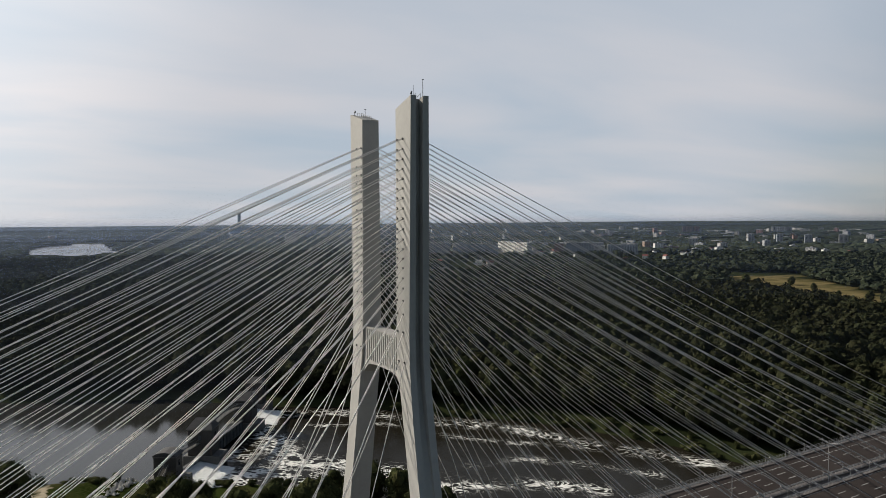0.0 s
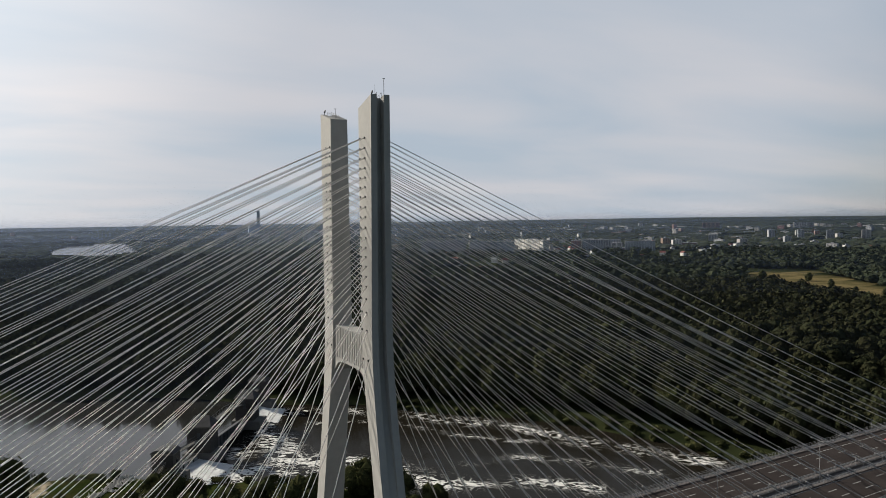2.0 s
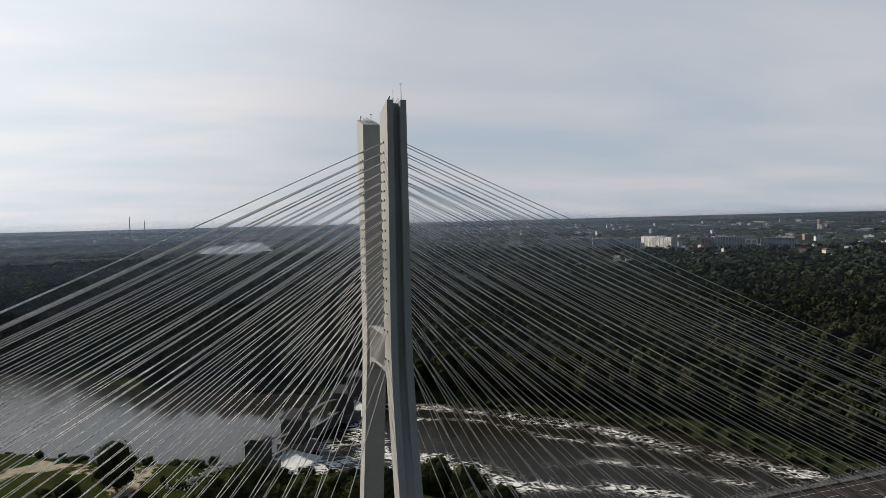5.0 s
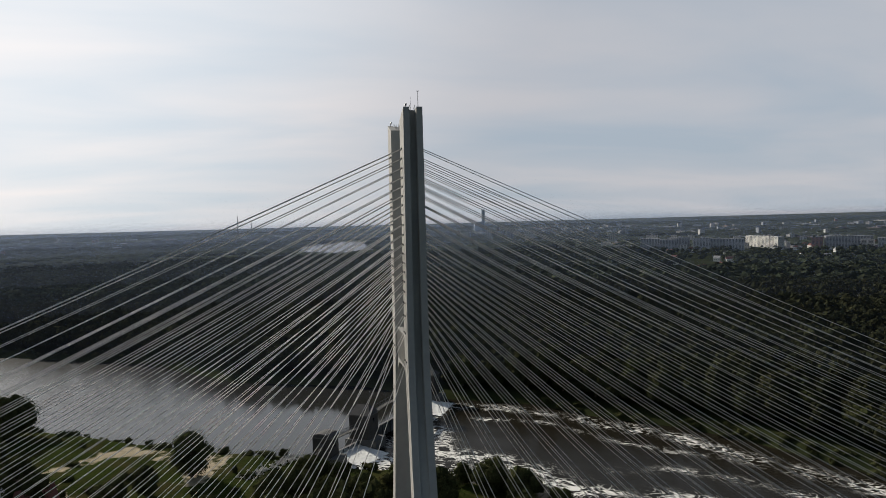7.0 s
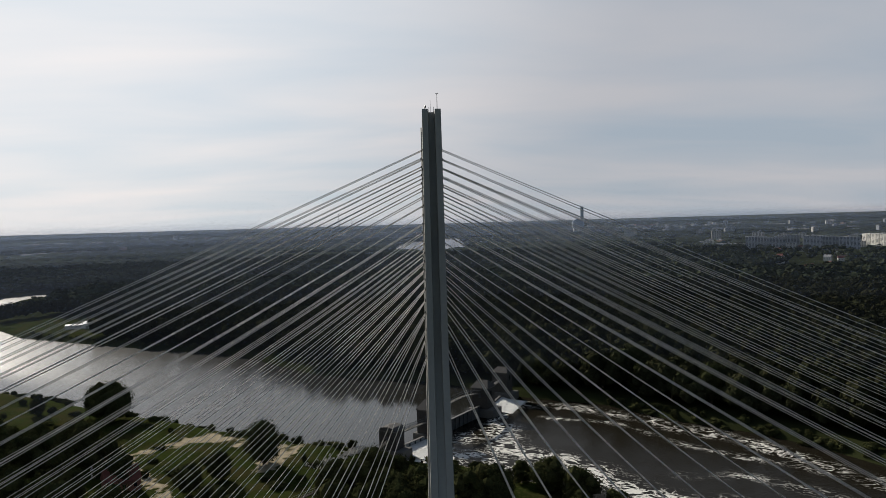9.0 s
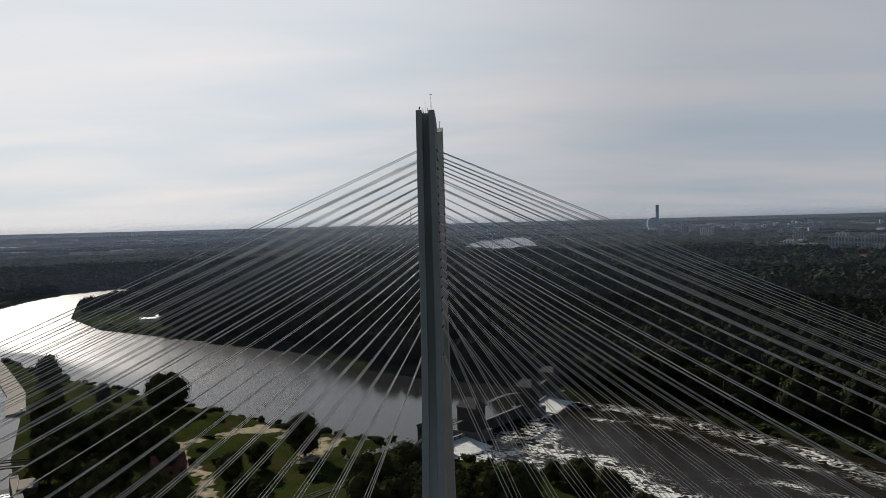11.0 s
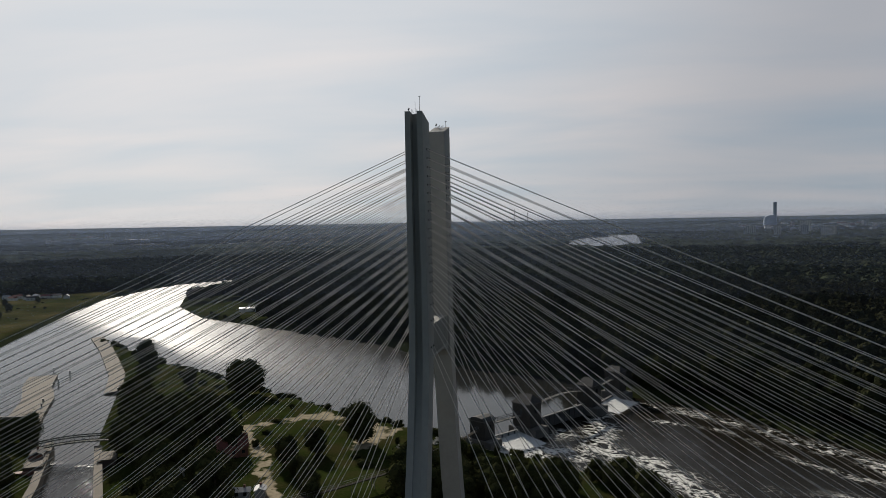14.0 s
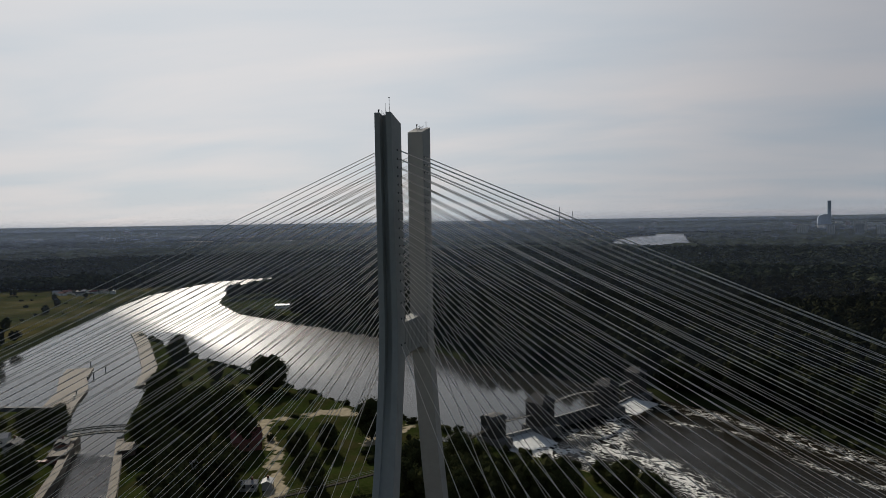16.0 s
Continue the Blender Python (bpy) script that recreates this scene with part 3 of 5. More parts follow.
# ---- pylon fittings ----
def pylon_fittings():
    for side, rod in ((-1, 125.0), (1, 123.2)):
        bm = bmesh.new()
        y = PY + side * 12.9
        tube(bm, (PX + 1.1, y, 121.6), (PX + 1.1, y, rod), 0.07, 0.04, 6)
        box(bm, PX + 0.85, PX + 1.35, y - 0.05, y + 0.05, rod - 0.1, rod)
        part("lightning_rod", bm, STEEL, pylon, "thin steel rod with a crosspiece")
        bm = bmesh.new()
        tube(bm, (PX - 0.1, y - side * 1.2, 121.2), (PX - 0.1, y - side * 1.2, rod - 0.9), 0.03, 0.02, 5)
        part("aerial", bm, STEEL, pylon, "thin whip aerial")
        bm = bmesh.new()
        tube(bm, (PX - 1.2, y, 121.5), (PX - 1.2, y, 122.3), 0.06, 0.06, 6)
        tube(bm, (PX - 1.2, y, 122.3), (PX - 1.05, y, 122.75), 0.2, 0.13, 8)
        part("warning_lamp", bm, DARK_STEEL, pylon, "small dark aircraft warning lamp")
        # railing round the sloping top of the leg
        bm = bmesh.new()
        for k in range(6):
            yy = PY + side * (13.3 - k * 1.0)
            zz = 121.9 - k * 0.27
            for x in (-0.45, 0.45):
                tube(bm, (PX + x, yy, zz - 0.5), (PX + x, yy, zz + 0.55), 0.03, 0.03, 5)
        for x in (-0.45, 0.45):
            tube(bm, (PX + x, PY + side * 13.3, 122.4), (PX + x, PY + side * 8.3, 121.05), 0.03, 0.03, 5)
        part("railing", bm, STEEL, pylon, "thin steel railing")


pylon_fittings()


# ---- the two decks ----
def deck_part(name, bm, material, parent, label=""):
    bmesh.ops.transform(bm, matrix=DECK_M, verts=bm.verts[:])
    return part(name, bm, material, parent, label)


LENGTH = 640.0
GIRDER = mat("deck_concrete", (0.10, 0.09, 0.085), 0.85, var=0.2, scale=0.1, fine=1.5)
for side in (-1, 1):
    deck = tagged(empty("bridge_deck"), "concrete bridge deck carrying three dark asphalt motorway lanes", "bridge deck", "decks of the bridge")
    bm = bmesh.new()
    y0, y1 = sorted((side * 1.1, side * 20.9))
    box(bm, -LENGTH, LENGTH, y0, y1, -0.55, -0.03)
    box(bm, -LENGTH, LENGTH, y0, y0 + 2.4, -2.6, -0.55)
    box(bm, -LENGTH, LENGTH, y1 - 2.4, y1, -2.6, -0.55)
    deck_part("girder", bm, GIRDER, deck, "grey concrete girder with two edge beams")
    bm = bmesh.new()
    y0, y1 = sorted((side * 3.0, side * 18.4))
    box(bm, -LENGTH, LENGTH, y0, y1, -0.03, 0.0)
    deck_part("road_surface", bm, ASPHALT, deck, "worn dark grey asphalt")
    bm = bmesh.new()
    for y in (side * 3.9, side * 15.2):
        box(bm, -LENGTH, LENGTH, y - 0.07, y + 0.07, 0.004, 0.010)
    deck_part("edge_line", bm, PAINT, deck, "white painted edge lines")
    bm = bmesh.new()
    for y in (side * 7.65, side * 11.4):
        for x in np.arange(-LENGTH, LENGTH, 12.0):
            box(bm, x, x + 4.0, y - 0.09, y + 0.09, 0.004, 0.010)
    d = deck_part("lane_dashes", bm, PAINT, deck, "white painted lane dashes")
    d["kind"] = "stuff"
    for y, tall in ((side * 2.5, 0.85), (side * 18.9, 0.85)):
        bm = bmesh.new()
        for z in (0.45, 0.75):
            box(bm, -LENGTH, LENGTH, y - 0.06, y + 0.06, z, z + 0.16)
        for x in np.arange(-LENGTH, LENGTH, 2.0):
            box(bm, x - 0.05, x + 0.05, y - 0.08, y + 0.08, 0.0, tall)
        g = tagged(deck_part("guard_rail", bm, STEEL, None), "galvanised steel guard rail along the carriageway", "guard rail", "guard rails on the deck")
    bm = bmesh.new()
    y = side * 20.7
    for z in (0.25, 0.7, 1.15):
        box(bm, -LENGTH, LENGTH, y - 0.03, y + 0.03, z, z + 0.05)
    for x in np.arange(-LENGTH, LENGTH, 1.5):
        box(bm, x - 0.025, x + 0.025, y - 0.025, y + 0.025, -0.03, 1.2)
    tagged(deck_part("railing", bm, STEEL, None), "grey steel railing at the edge of the bridge", "railing", "railings on the deck")

# damper posts beside each cable's foot
bm = bmesh.new()
tube(bm, (0, 0, -0.03), (0, 0, 2.7), 0.07, 0.07, 6)
bmesh.ops.create_icosphere(bm, subdivisions=1, radius=0.2, matrix=Matrix.Translation((0, 0, 2.8)))
box(bm, -0.2, 0.2, -0.2, 0.2, -0.03, 0.05)
post_me = bpy.data.meshes.new("damper_post"); bm.to_mesh(post_me); bm.free()
bm = bmesh.new()
tube(bm, (0, 0, 0), (0, 0, 3.2), 0.17, 0.17, 8)
tube(bm, (0, 0, 3.2), (0, 0, 3.45), 0.2, 0.2, 8)
pipe_me = bpy.data.meshes.new("guide_pipe"); bm.to_mesh(pipe_me); bm.free()
for side in (-1, 1):
    for leg_y, deck_y in ((10.65, 20.2), (8.35, 1.9)):
        for way in (-1, 1):
            for k in range(20):
                f = DECK_M @ Vector((way * CABLE_X[k], side * deck_y, 0.0))
                top = Vector((PX + way * half_width(ANCHOR_Z[k]), PY + side * leg_y, ANCHOR_Z[k]))
                p = tagged(link("guide_pipe", pipe_me, STEEL), "short steel pipe round the foot of a stay cable", "cable anchorage", "cable anchorages")
                p.matrix_basis = Matrix.Translation(f - Vector((0, 0, 0.03))) @ (top - f).to_track_quat("Z", "Y").to_matrix().to_4x4()
                p = tagged(link("damper_post", post_me, STEEL), "slim steel damper post with a round cap", "damper post", "damper posts along the deck")
                p.matrix_basis = DECK_M @ Matrix.Translation((way * (CABLE_X[k] - 4.5), side * (deck_y + (0.15 if deck_y > 5 else -0.7)), 0.0))


def build_street_lamp():
    lamp = tagged(empty("street_lamp"), "tall grey steel street lamp with two arms on the median", "street lamp", "street lamps on the bridge")
    bm = bmesh.new(); tube(bm, (0, 0, -0.55), (0, 0, 11.4), 0.13, 0.07, 8); part("pole", bm, STEEL, lamp)
    for s in (-1, 1):
        bm = bmesh.new(); tube(bm, (0, 0, 11.2), (0, s * 2.2, 11.7), 0.05, 0.04, 6); arm = part("arm", bm, STEEL, lamp)
        bm = bmesh.new(); box(bm, -0.17, 0.17, min(s * 2.1, s * 3.0), max(s * 2.1, s * 3.0), 11.62, 11.78, bevel=0.03); part("lamp_head", bm, STEEL, arm)
    return lamp


lamp = build_street_lamp()
for n, x in enumerate(range(-572, 640, 45)):
    m = DECK_M @ Matrix.Translation((x, 0, 0))
    if n == 0:
        lamp.matrix_basis = m
    else:
        copy_thing(lamp, m)
bm = bmesh.new()
box(bm, -LENGTH, LENGTH, -0.95, 0.95, -0.75, -0.55)
tagged(deck_part("median_walkway", bm, GIRDER, None), "narrow concrete walkway between the two decks", "walkway")

GLASS_DARK = mat("car_glass", (0.02, 0.022, 0.025), 0.08, var=0.05)
TYRE = mat("tyre_rubber", (0.02, 0.02, 0.02), 0.8)


def build_car(colour, name, label, long=4.4, tall=1.45, van=False):
    paint = mat(name + "_paint", colour, 0.3, var=0.05)
    car = tagged(empty(name), label, "car" if not van else "truck", "vehicles on the bridge")
    bm = bmesh.new()
    prof = [(-0.5, 0.32), (0.5, 0.32), (0.5, 0.62), (0.47, 0.78), (0.24, 0.88), (0.08, tall), (-0.30, tall), (-0.44, 0.95), (-0.5, 0.85)]
    if van:
        prof = [(-0.5, 0.5), (0.5, 0.5), (0.5, 1.1), (0.44, 1.9), (0.30, 2.0), (0.29, 3.0), (-0.5, 3.0)]
    a = [bm.verts.new((x * long, -0.85, z)) for x, z in prof]
    b = [bm.verts.new((x * long, 0.85, z)) for x, z in prof]
    for k in range(len(prof)):
        bm.faces.new((a[k], a[(k + 1) % len(prof)], b[(k + 1) % len(prof)], b[k]))
    bm.faces.new(a[::-1]); bm.faces.new(b)
    bmesh.ops.bevel(bm, geom=bm.edges[:], offset=0.06, segments=1, affect="EDGES")
    part("body", bm, paint, car)
    bm = bmesh.new()
    if van:
        box(bm, long * 0.455, long * 0.485, -0.75, 0.75, 1.25, 1.8)
    else:
        box(bm, -0.31 * long, 0.06 * long, -0.862, 0.862, 0.98, tall - 0.13)
    part("window", bm, GLASS_DARK, car, "dark glass")
    for sx in (-0.31, 0.31):
        for sy in (-0.78, 0.78):
            bm = bmesh.new(); tube(bm, (sx * long, sy - 0.1, 0.33), (sx * long, sy + 0.1, 0.33), 0.33, 0.33, 12)
            wheel = part("wheel", bm, TYRE, car)
            bm = bmesh.new(); o = math.copysign(0.105, sy); tube(bm, (sx * long, sy + o * 0.6, 0.33), (sx * long, sy + o, 0.33), 0.2, 0.18, 10)
            part("rim", bm, STEEL, wheel)
    return car


for colour, name, label, x, y, turn, long, van in (
        ((0.7, 0.7, 0.68), "box_truck", "white box truck driving on the motorway deck", 186, -5.6, 0, 7.5, True),
        ((0.35, 0.03, 0.03), "red_car", "small red car on the motorway deck", 203, 9.5, 180, 4.3, False),
        ((0.03, 0.03, 0.035), "dark_car", "dark hatchback on the motorway deck", 172, -9.4, 0, 4.4, False),
        ((0.05, 0.05, 0.06), "black_car", "black car on the motorway deck", -150, -9.5, 0, 4.5, False)):
    c = build_car(colour, name, label, long, 1.45, van)
    c.matrix_basis = DECK_M @ Matrix.Translation((x, y, 0.0)) @ Matrix.Rotation(radians(turn), 4, "Z")

# piers under the decks and the pylon's footing
bm = bmesh.new()
for side in (-1, 1):
    box(bm, PX - 5, PX + 5, PY + side * 29 - 6, PY + side * 29 + 6, 0.5, 4.2, bevel=0.3)
part("footing", bm, CONCRETE_OLD, pylon, "grey concrete footing")
bm = bmesh.new()
box(bm, PX - 1.6, PX + 1.6, PY - 23.0, PY + 23.0, 16.6, 19.2, bevel=0.15)
part("lower_crossbeam", bm, CONCRETE, pylon, "concrete crossbeam under the decks")
pier_bm = bmesh.new()
box(pier_bm, -1.2, 1.2, -3.0, 3.0, -23.0, -2.6, bevel=0.4)
pier_me = bpy.data.meshes.new("bridge_pier"); pier_bm.to_mesh(pier_me); pier_bm.free()
for x in (-610, -550, -490, -430, -370, -306, -256, 256, 306, 370, 430, 490, 550, 610):
    for s in (-1, 1):
        p = tagged(link("bridge_pier", pier_me, CONCRETE_OLD), "grey concrete pier under the motorway deck", "pier", "piers of the bridge")
        p.matrix_basis = DECK_M @ Matrix.Translation((x, s * 11, 0))

# ---- the weir ----
TOWER_WALL = mat("weir_render", (0.05, 0.045, 0.04), 0.9, var=0.25, scale=0.25, fine=2.0, bump=0.2, bump_scale=3)
ROOF_DARK = mat("dark_roof", (0.055, 0.052, 0.05), 0.9, var=0.25, scale=0.4, fine=3)
FOAM_WHITE = mat("white_foam", (0.8, 0.8, 0.76), 0.9, var=0.12, scale=0.6, fine=2.5, bump=1.0, bump_scale=1.0)
GATE_STEEL = mat("weir_gate_steel", (0.10, 0.10, 0.10), 0.6, metal=0.3, var=0.3)
GATE_PALE = mat("pale_gate_steel", (0.45, 0.45, 0.44), 0.5, var=0.1)
WEIR_T = [(-14, 182), (3.5, 205), (31.5, 247), (45.5, 281)]
WEIR_ANGLE = math.atan2(100, 59)


def weir_frame(k):
    x, y = WEIR_T[k]
    return pose(x, y, 0, 0, 0, math.degrees(WEIR_ANGLE))     # local x along the weir, local -y downstream


def build_tower(k, long, wide, wall_top, roof_top, low=False):
    t = tagged(empty("weir_tower", weir_frame(k)), "tan weir tower with a dark roof standing in the river", "weir tower", "towers of the weir")
    bm = bmesh.new()
    box(bm, -long / 2 - 0.8, long / 2 + 0.8, -wide / 2 - 3.5, wide / 2 + 2.0, -3, 4.2, bevel=0.25)
    part("pier", bm, CONCRETE_OLD, t, "dark wet concrete pier")
    bm = bmesh.new()
    box(bm, -long / 2, long / 2, -wide / 2, wide / 2, 4.2, wall_top, bevel=0.1)
    part("wall", bm, TOWER_WALL, t)
    bm = bmesh.new()
    l, w = long / 2 + 0.5, wide / 2 + 0.5
    if low:
        prof = [(-w, wall_top), (-w * 0.6, roof_top - 0.4), (0, roof_top), (w * 0.6, roof_top - 0.4), (w, wall_top)]
        a, b = ([bm.verts.new((s * l, y, z)) for y, z in prof] for s in (-1, 1))
        for u in range(5):
            bm.faces.new((a[u], a[(u + 1) % 5], b[(u + 1) % 5], b[u]))
        bm.faces.new(a[::-1]); bm.faces.new(b)
    else:
        base = [bm.verts.new(p) for p in ((-l, -w, wall_top), (l, -w, wall_top), (l, w, wall_top), (-l, w, wall_top))]
        r0, r1 = bm.verts.new((0, -w * 0.55, roof_top)), bm.verts.new((0, w * 0.55, roof_top))
        bm.faces.new((base[0], base[1], r0)); bm.faces.new((base[1], base[2], r1, r0)); bm.faces.new((base[2], base[3], r1)); bm.faces.new((base[3], base[0], r0, r1))
        bm.faces.new(base[::-1])
    part("roof", bm, ROOF_DARK, t, "dark pitched roof")
    for s in (-1, 1):
        bm = bmesh.new(); box(bm, -0.9, 0.9, s * (wide / 2 - 0.08) - 0.1, s * (wide / 2 - 0.08) + 0.1, wall_top - 4.5, wall_top - 2.0)
        part("window", bm, GLASS_DARK, t, "dark tall window")
        bm = bmesh.new(); box(bm, s * (long / 2 - 0.08) - 0.1, s * (long / 2 - 0.08) + 0.1, -0.7, 0.7, wall_top - 5.2, wall_top - 2.6)
        part("door", bm, DARK_STEEL, t, "dark steel door")
    bm = bmesh.new()
    box(bm, -long / 2 - 0.15, long / 2 + 0.15, -wide / 2 - 0.15, wide / 2 + 0.15, wall_top - 0.55, wall_top - 0.1)
    part("cornice", bm, CONCRETE_OLD, t)
    return t


build_tower(0, 7.0, 8.5, 12.6, 14.2, True)
build_tower(1, 9.0, 10.0, 15.2, 19.0)
build_tower(2, 9.0, 9.0, 15.0, 18.4)
build_tower(3, 7.5, 9.0, 15.5, 18.0)


def between(a, b, fa, fb):
    """A frame along the weir from one tower to the next: its pose and length."""
    p, q = Vector((*WEIR_T[a], 0)), Vector((*WEIR_T[b], 0))
    d = (q - p).normalized()
    p, q = p + d * fa, q - d * fb
    return pose(p.x, p.y, 0, 0, 0, math.degrees(math.atan2(d.y, d.x))), (q - p).length


def build_truss(name, m, n, z, tall, wide, arch, label, steel=None):
    t = tagged(empty(name, m), label, "footbridge", "bridges of the weir")
    bays = max(4, int(n / 3))
    thick = 0.3 if steel else 0.11
    zz = lambda f: z + arch * 4 * f * (1 - f)
    bm = bmesh.new()
    rings = [[bm.verts.new((k / bays * n, y, zz(k / bays) + dz)) for y, dz in ((-wide / 2, 0), (wide / 2, 0), (wide / 2, -0.25), (-wide / 2, -0.25))] for k in range(bays + 1)]
    for a, b in zip(rings, rings[1:]):
        for j in range(4):
            bm.faces.new((a[j], a[(j + 1) % 4], b[(j + 1) % 4], b[j]))
    bm.faces.new(rings[0]); bm.faces.new(rings[-1][::-1])
    part("walkway", bm, CONCRETE_OLD, t)
    for y in (-wide / 2, wide / 2):
        bm = bmesh.new()
        for k in range(bays):
            f0, f1 = k / bays, (k + 1) / bays
            tube(bm, (f0 * n, y, zz(f0) + tall), (f1 * n, y, zz(f1) + tall), thick, thick, 5)
            tube(bm, (f0 * n, y, zz(f0)), (f1 * n, y, zz(f1)), thick, thick, 5)
            tube(bm, (f0 * n, y, zz(f0)), (f0 * n, y, zz(f0) + tall), 0.07, 0.07, 5)
            tube(bm, (f0 * n, y, zz(f0) + (0 if k % 2 else tall)), (f1 * n, y, zz(f1) + (tall if k % 2 else 0)), 0.06, 0.06, 5)
        part("truss", bm, steel or DARK_STEEL, t, "steel lattice truss")
    return t


m, n = between(0, 1, 3.6, 4.6)
build_truss("weir_footbridge", m, n, 9.6, 1.6, 2.0, 0.0, "straight grey lattice footbridge between weir towers")
m2, n2 = between(1, 2, 4.6, 4.6)
build_truss("weir_footbridge", m2, n2, 12.0, 1.9, 2.4, 2.2, "arched grey lattice footbridge over the wide weir gate")
m3, n3 = between(2, 3, 4.6, 3.8)
build_truss("weir_footbridge", m3, n3, 11.5, 1.6, 2.0, 0.0, "straight grey lattice footbridge between weir towers")


def build_gate(m, n, top, pale, label):
    g = tagged(empty("weir_gate", m), label, "weir gate", "gates of the weir")
    bm = bmesh.new()
    box(bm, 0, n, -0.25, 0.35, -2, top)
    part("plate", bm, GATE_PALE if pale else GATE_STEEL, g)
    for k in range(int(n / 4) + 1):
        bm = bmesh.new(); x = min(n - 0.3, k * 4.0 + 0.3); box(bm, x - 0.2, x + 0.2, -0.75, -0.26, -1, top + 0.1)
        part("rib", bm, GATE_STEEL, g)
    bm = bmesh.new(); box(bm, 0, n, -0.9, 0.5, top, top + 0.25); part("crest", bm, GATE_STEEL, g)


build_gate(m, n, 3.4, True, "pale steel weir gate half raised")
build_gate(m2, n2, 5.6, False, "dark ribbed steel weir gate across the wide bay")
build_gate(m3, n3, 2.6, False, "dark ribbed steel weir gate with water pouring over")


def build_spill(m, n, out, label):
    """Water pouring from a gate: a churned white slope falling into the river."""
    xs, ys = np.linspace(0.2, n - 0.2, 22), np.linspace(-0.9, -out, 22)
    X, Y = np.meshgrid(xs, ys)
    f = (Y + 0.9) / (0.9 - out)
    ragged = 0.5 * smooth_noise(X, Y, 1.7, 4.0) + 0.3 * smooth_noise(X, Y, 0.8, 9.0)
    Z = 1.9 * (1 - f) ** 1.6 + 0.22 + ragged * (0.25 + 0.5 * f) - np.where(f > 0.9, (f - 0.9) * 6, 0)
    me = mesh_of("spill", np.stack([X, Y, Z], -1).reshape(-1, 3), grid_faces(22, 22), FOAM_WHITE, True)
    ob = tagged(link("spilling_water", me), label, "water", kind="structure")
    ob.matrix_basis = m


build_spill(m, n, 17, "white churned water shooting from under the gate")
build_spill(m3, n3, 15, "white churned water pouring over the gate")

# trestle walkway from the bank to the weir
PLANKS = mat("dark_planks", (0.06, 0.055, 0.048), 0.95, var=0.25, scale=0.6, fine=3, spec=0.0)
trestle = tagged(empty("trestle_walkway"), "long narrow grey steel walkway on trestles across the grass", "walkway")
line = [Vector((-91, 61, 7.2)), Vector((-55, 103, 7.4)), Vector((-34, 130, 7.6)), Vector((-22, 158, 8.2)), Vector((-15.5, 177.5, 8.8))]
for a, b in zip(line, line[1:]):
    d = (b - a).normalized(); n_ = Vector((-d.y, d.x, 0))
    bm = bmesh.new()
    vs = [bm.verts.new(p + n_ * s * 0.8 + Vector((0, 0, dz))) for p in (a, b) for s in (-1, 1) for dz in (0, -0.35)]
    bmesh.ops.convex_hull(bm, input=vs)
    part("walkway", bm, PLANKS, trestle, "dark weathered planks")
    bm = bmesh.new()
    steps = int((b - a).length / 2.5)
    for s in (-0.8, 0.8):
        tube(bm, a + n_ * s + Vector((0, 0, 1.1)), b + n_ * s + Vector((0, 0, 1.1)), 0.05, 0.05, 5)
        for k in range(steps + 1):
            p = a.lerp(b, k / steps) + n_ * s
            tube(bm, p, p + Vector((0, 0, 1.1)), 0.035, 0.035, 5)
    part("handrail", bm, STEEL, trestle)
    for k in range(1, int((b - a).length / 9) + 1):
        p = a.lerp(b, k / (int((b - a).length / 9) + 1))
        bm = bmesh.new()
        for s in (-1, 1):
            tube(bm, p + n_ * s * 0.6 - Vector((0, 0, 0.3)), Vector((p.x + n_.x * s * 1.3, p.y + n_.y * s * 1.3, 2.0)), 0.12, 0.12, 6)
        tube(bm, p + n_ * 1.0 - Vector((0, 0, 3)), p - n_ * 1.0 - Vector((0, 0, 3)), 0.08, 0.08, 5)
        part("trestle", bm, STEEL, trestle)

# ---- the lock ----
def strip(name, line, wide, z0, z1, material, label, category, kind="structure", slope=0.0):
    """A wall or bank along a line, with a flat top; slope lowers its right-hand edge."""
    bm = bmesh.new()
    pts = [Vector((*p, 0)) for p in line]
    rows = []
    for k, p in enumerate(pts):
        d = (pts[min(k + 1, len(pts) - 1)] - pts[max(k - 1, 0)]).normalized()
        n = Vector((-d.y, d.x, 0))
        rows.append([bm.verts.new(p + n * s * wide / 2 + Vector((0, 0, z))) for s, z in ((1, z0), (1, z1), (-1, z1 - slope), (-1, z0))])
    for a, b in zip(rows, rows[1:]):
        for j in range(4):
            bm.faces.new((a[j], a[(j + 1) % 4], b[(j + 1) % 4], b[j]))
    bm.faces.new(rows[0]); bm.faces.new(rows[-1][::-1])
    return tagged(part(name, bm, material), label, category, kind=kind)


PAVING = mat("pale_paving", (0.15, 0.125, 0.095), 0.9, var=0.2, scale=0.2, fine=1.5)
strip("lock_wall", [(-205, 149), (-171, 98), (-125, 20), (-70, -70)], 3.2, -3, 4.0, PAVING, "pale concrete lock wall along the canal", "wall")
strip("lock_wall", [(-180, 148), (-175, 141), (-135, 86), (-95, 25), (-40, -60)], 3.2, -3, 4.0, PAVING, "pale concrete lock wall along the canal", "wall")
strip("stone_bank", [(-401, 450), (-352, 394), (-314, 347), (-278, 302), (-248, 255)], 10, -3, 2.0, PAVING, "pale stone bank along the spit's edge", "bank", slope=1.2)
strip("jetty", [(-327, 293), (-309, 266), (-282, 234), (-261, 200), (-248, 181)], 17, -3, 1.3, PAVING, "pale paved jetty island in the lock basin", "jetty")
strip("river_wall", [(-345, 141), (-286, 182), (-251, 189), (-221, 159)], 2.4, -3, 3.8, CONCRETE_OLD, "grey concrete wall along the lock island", "wall")

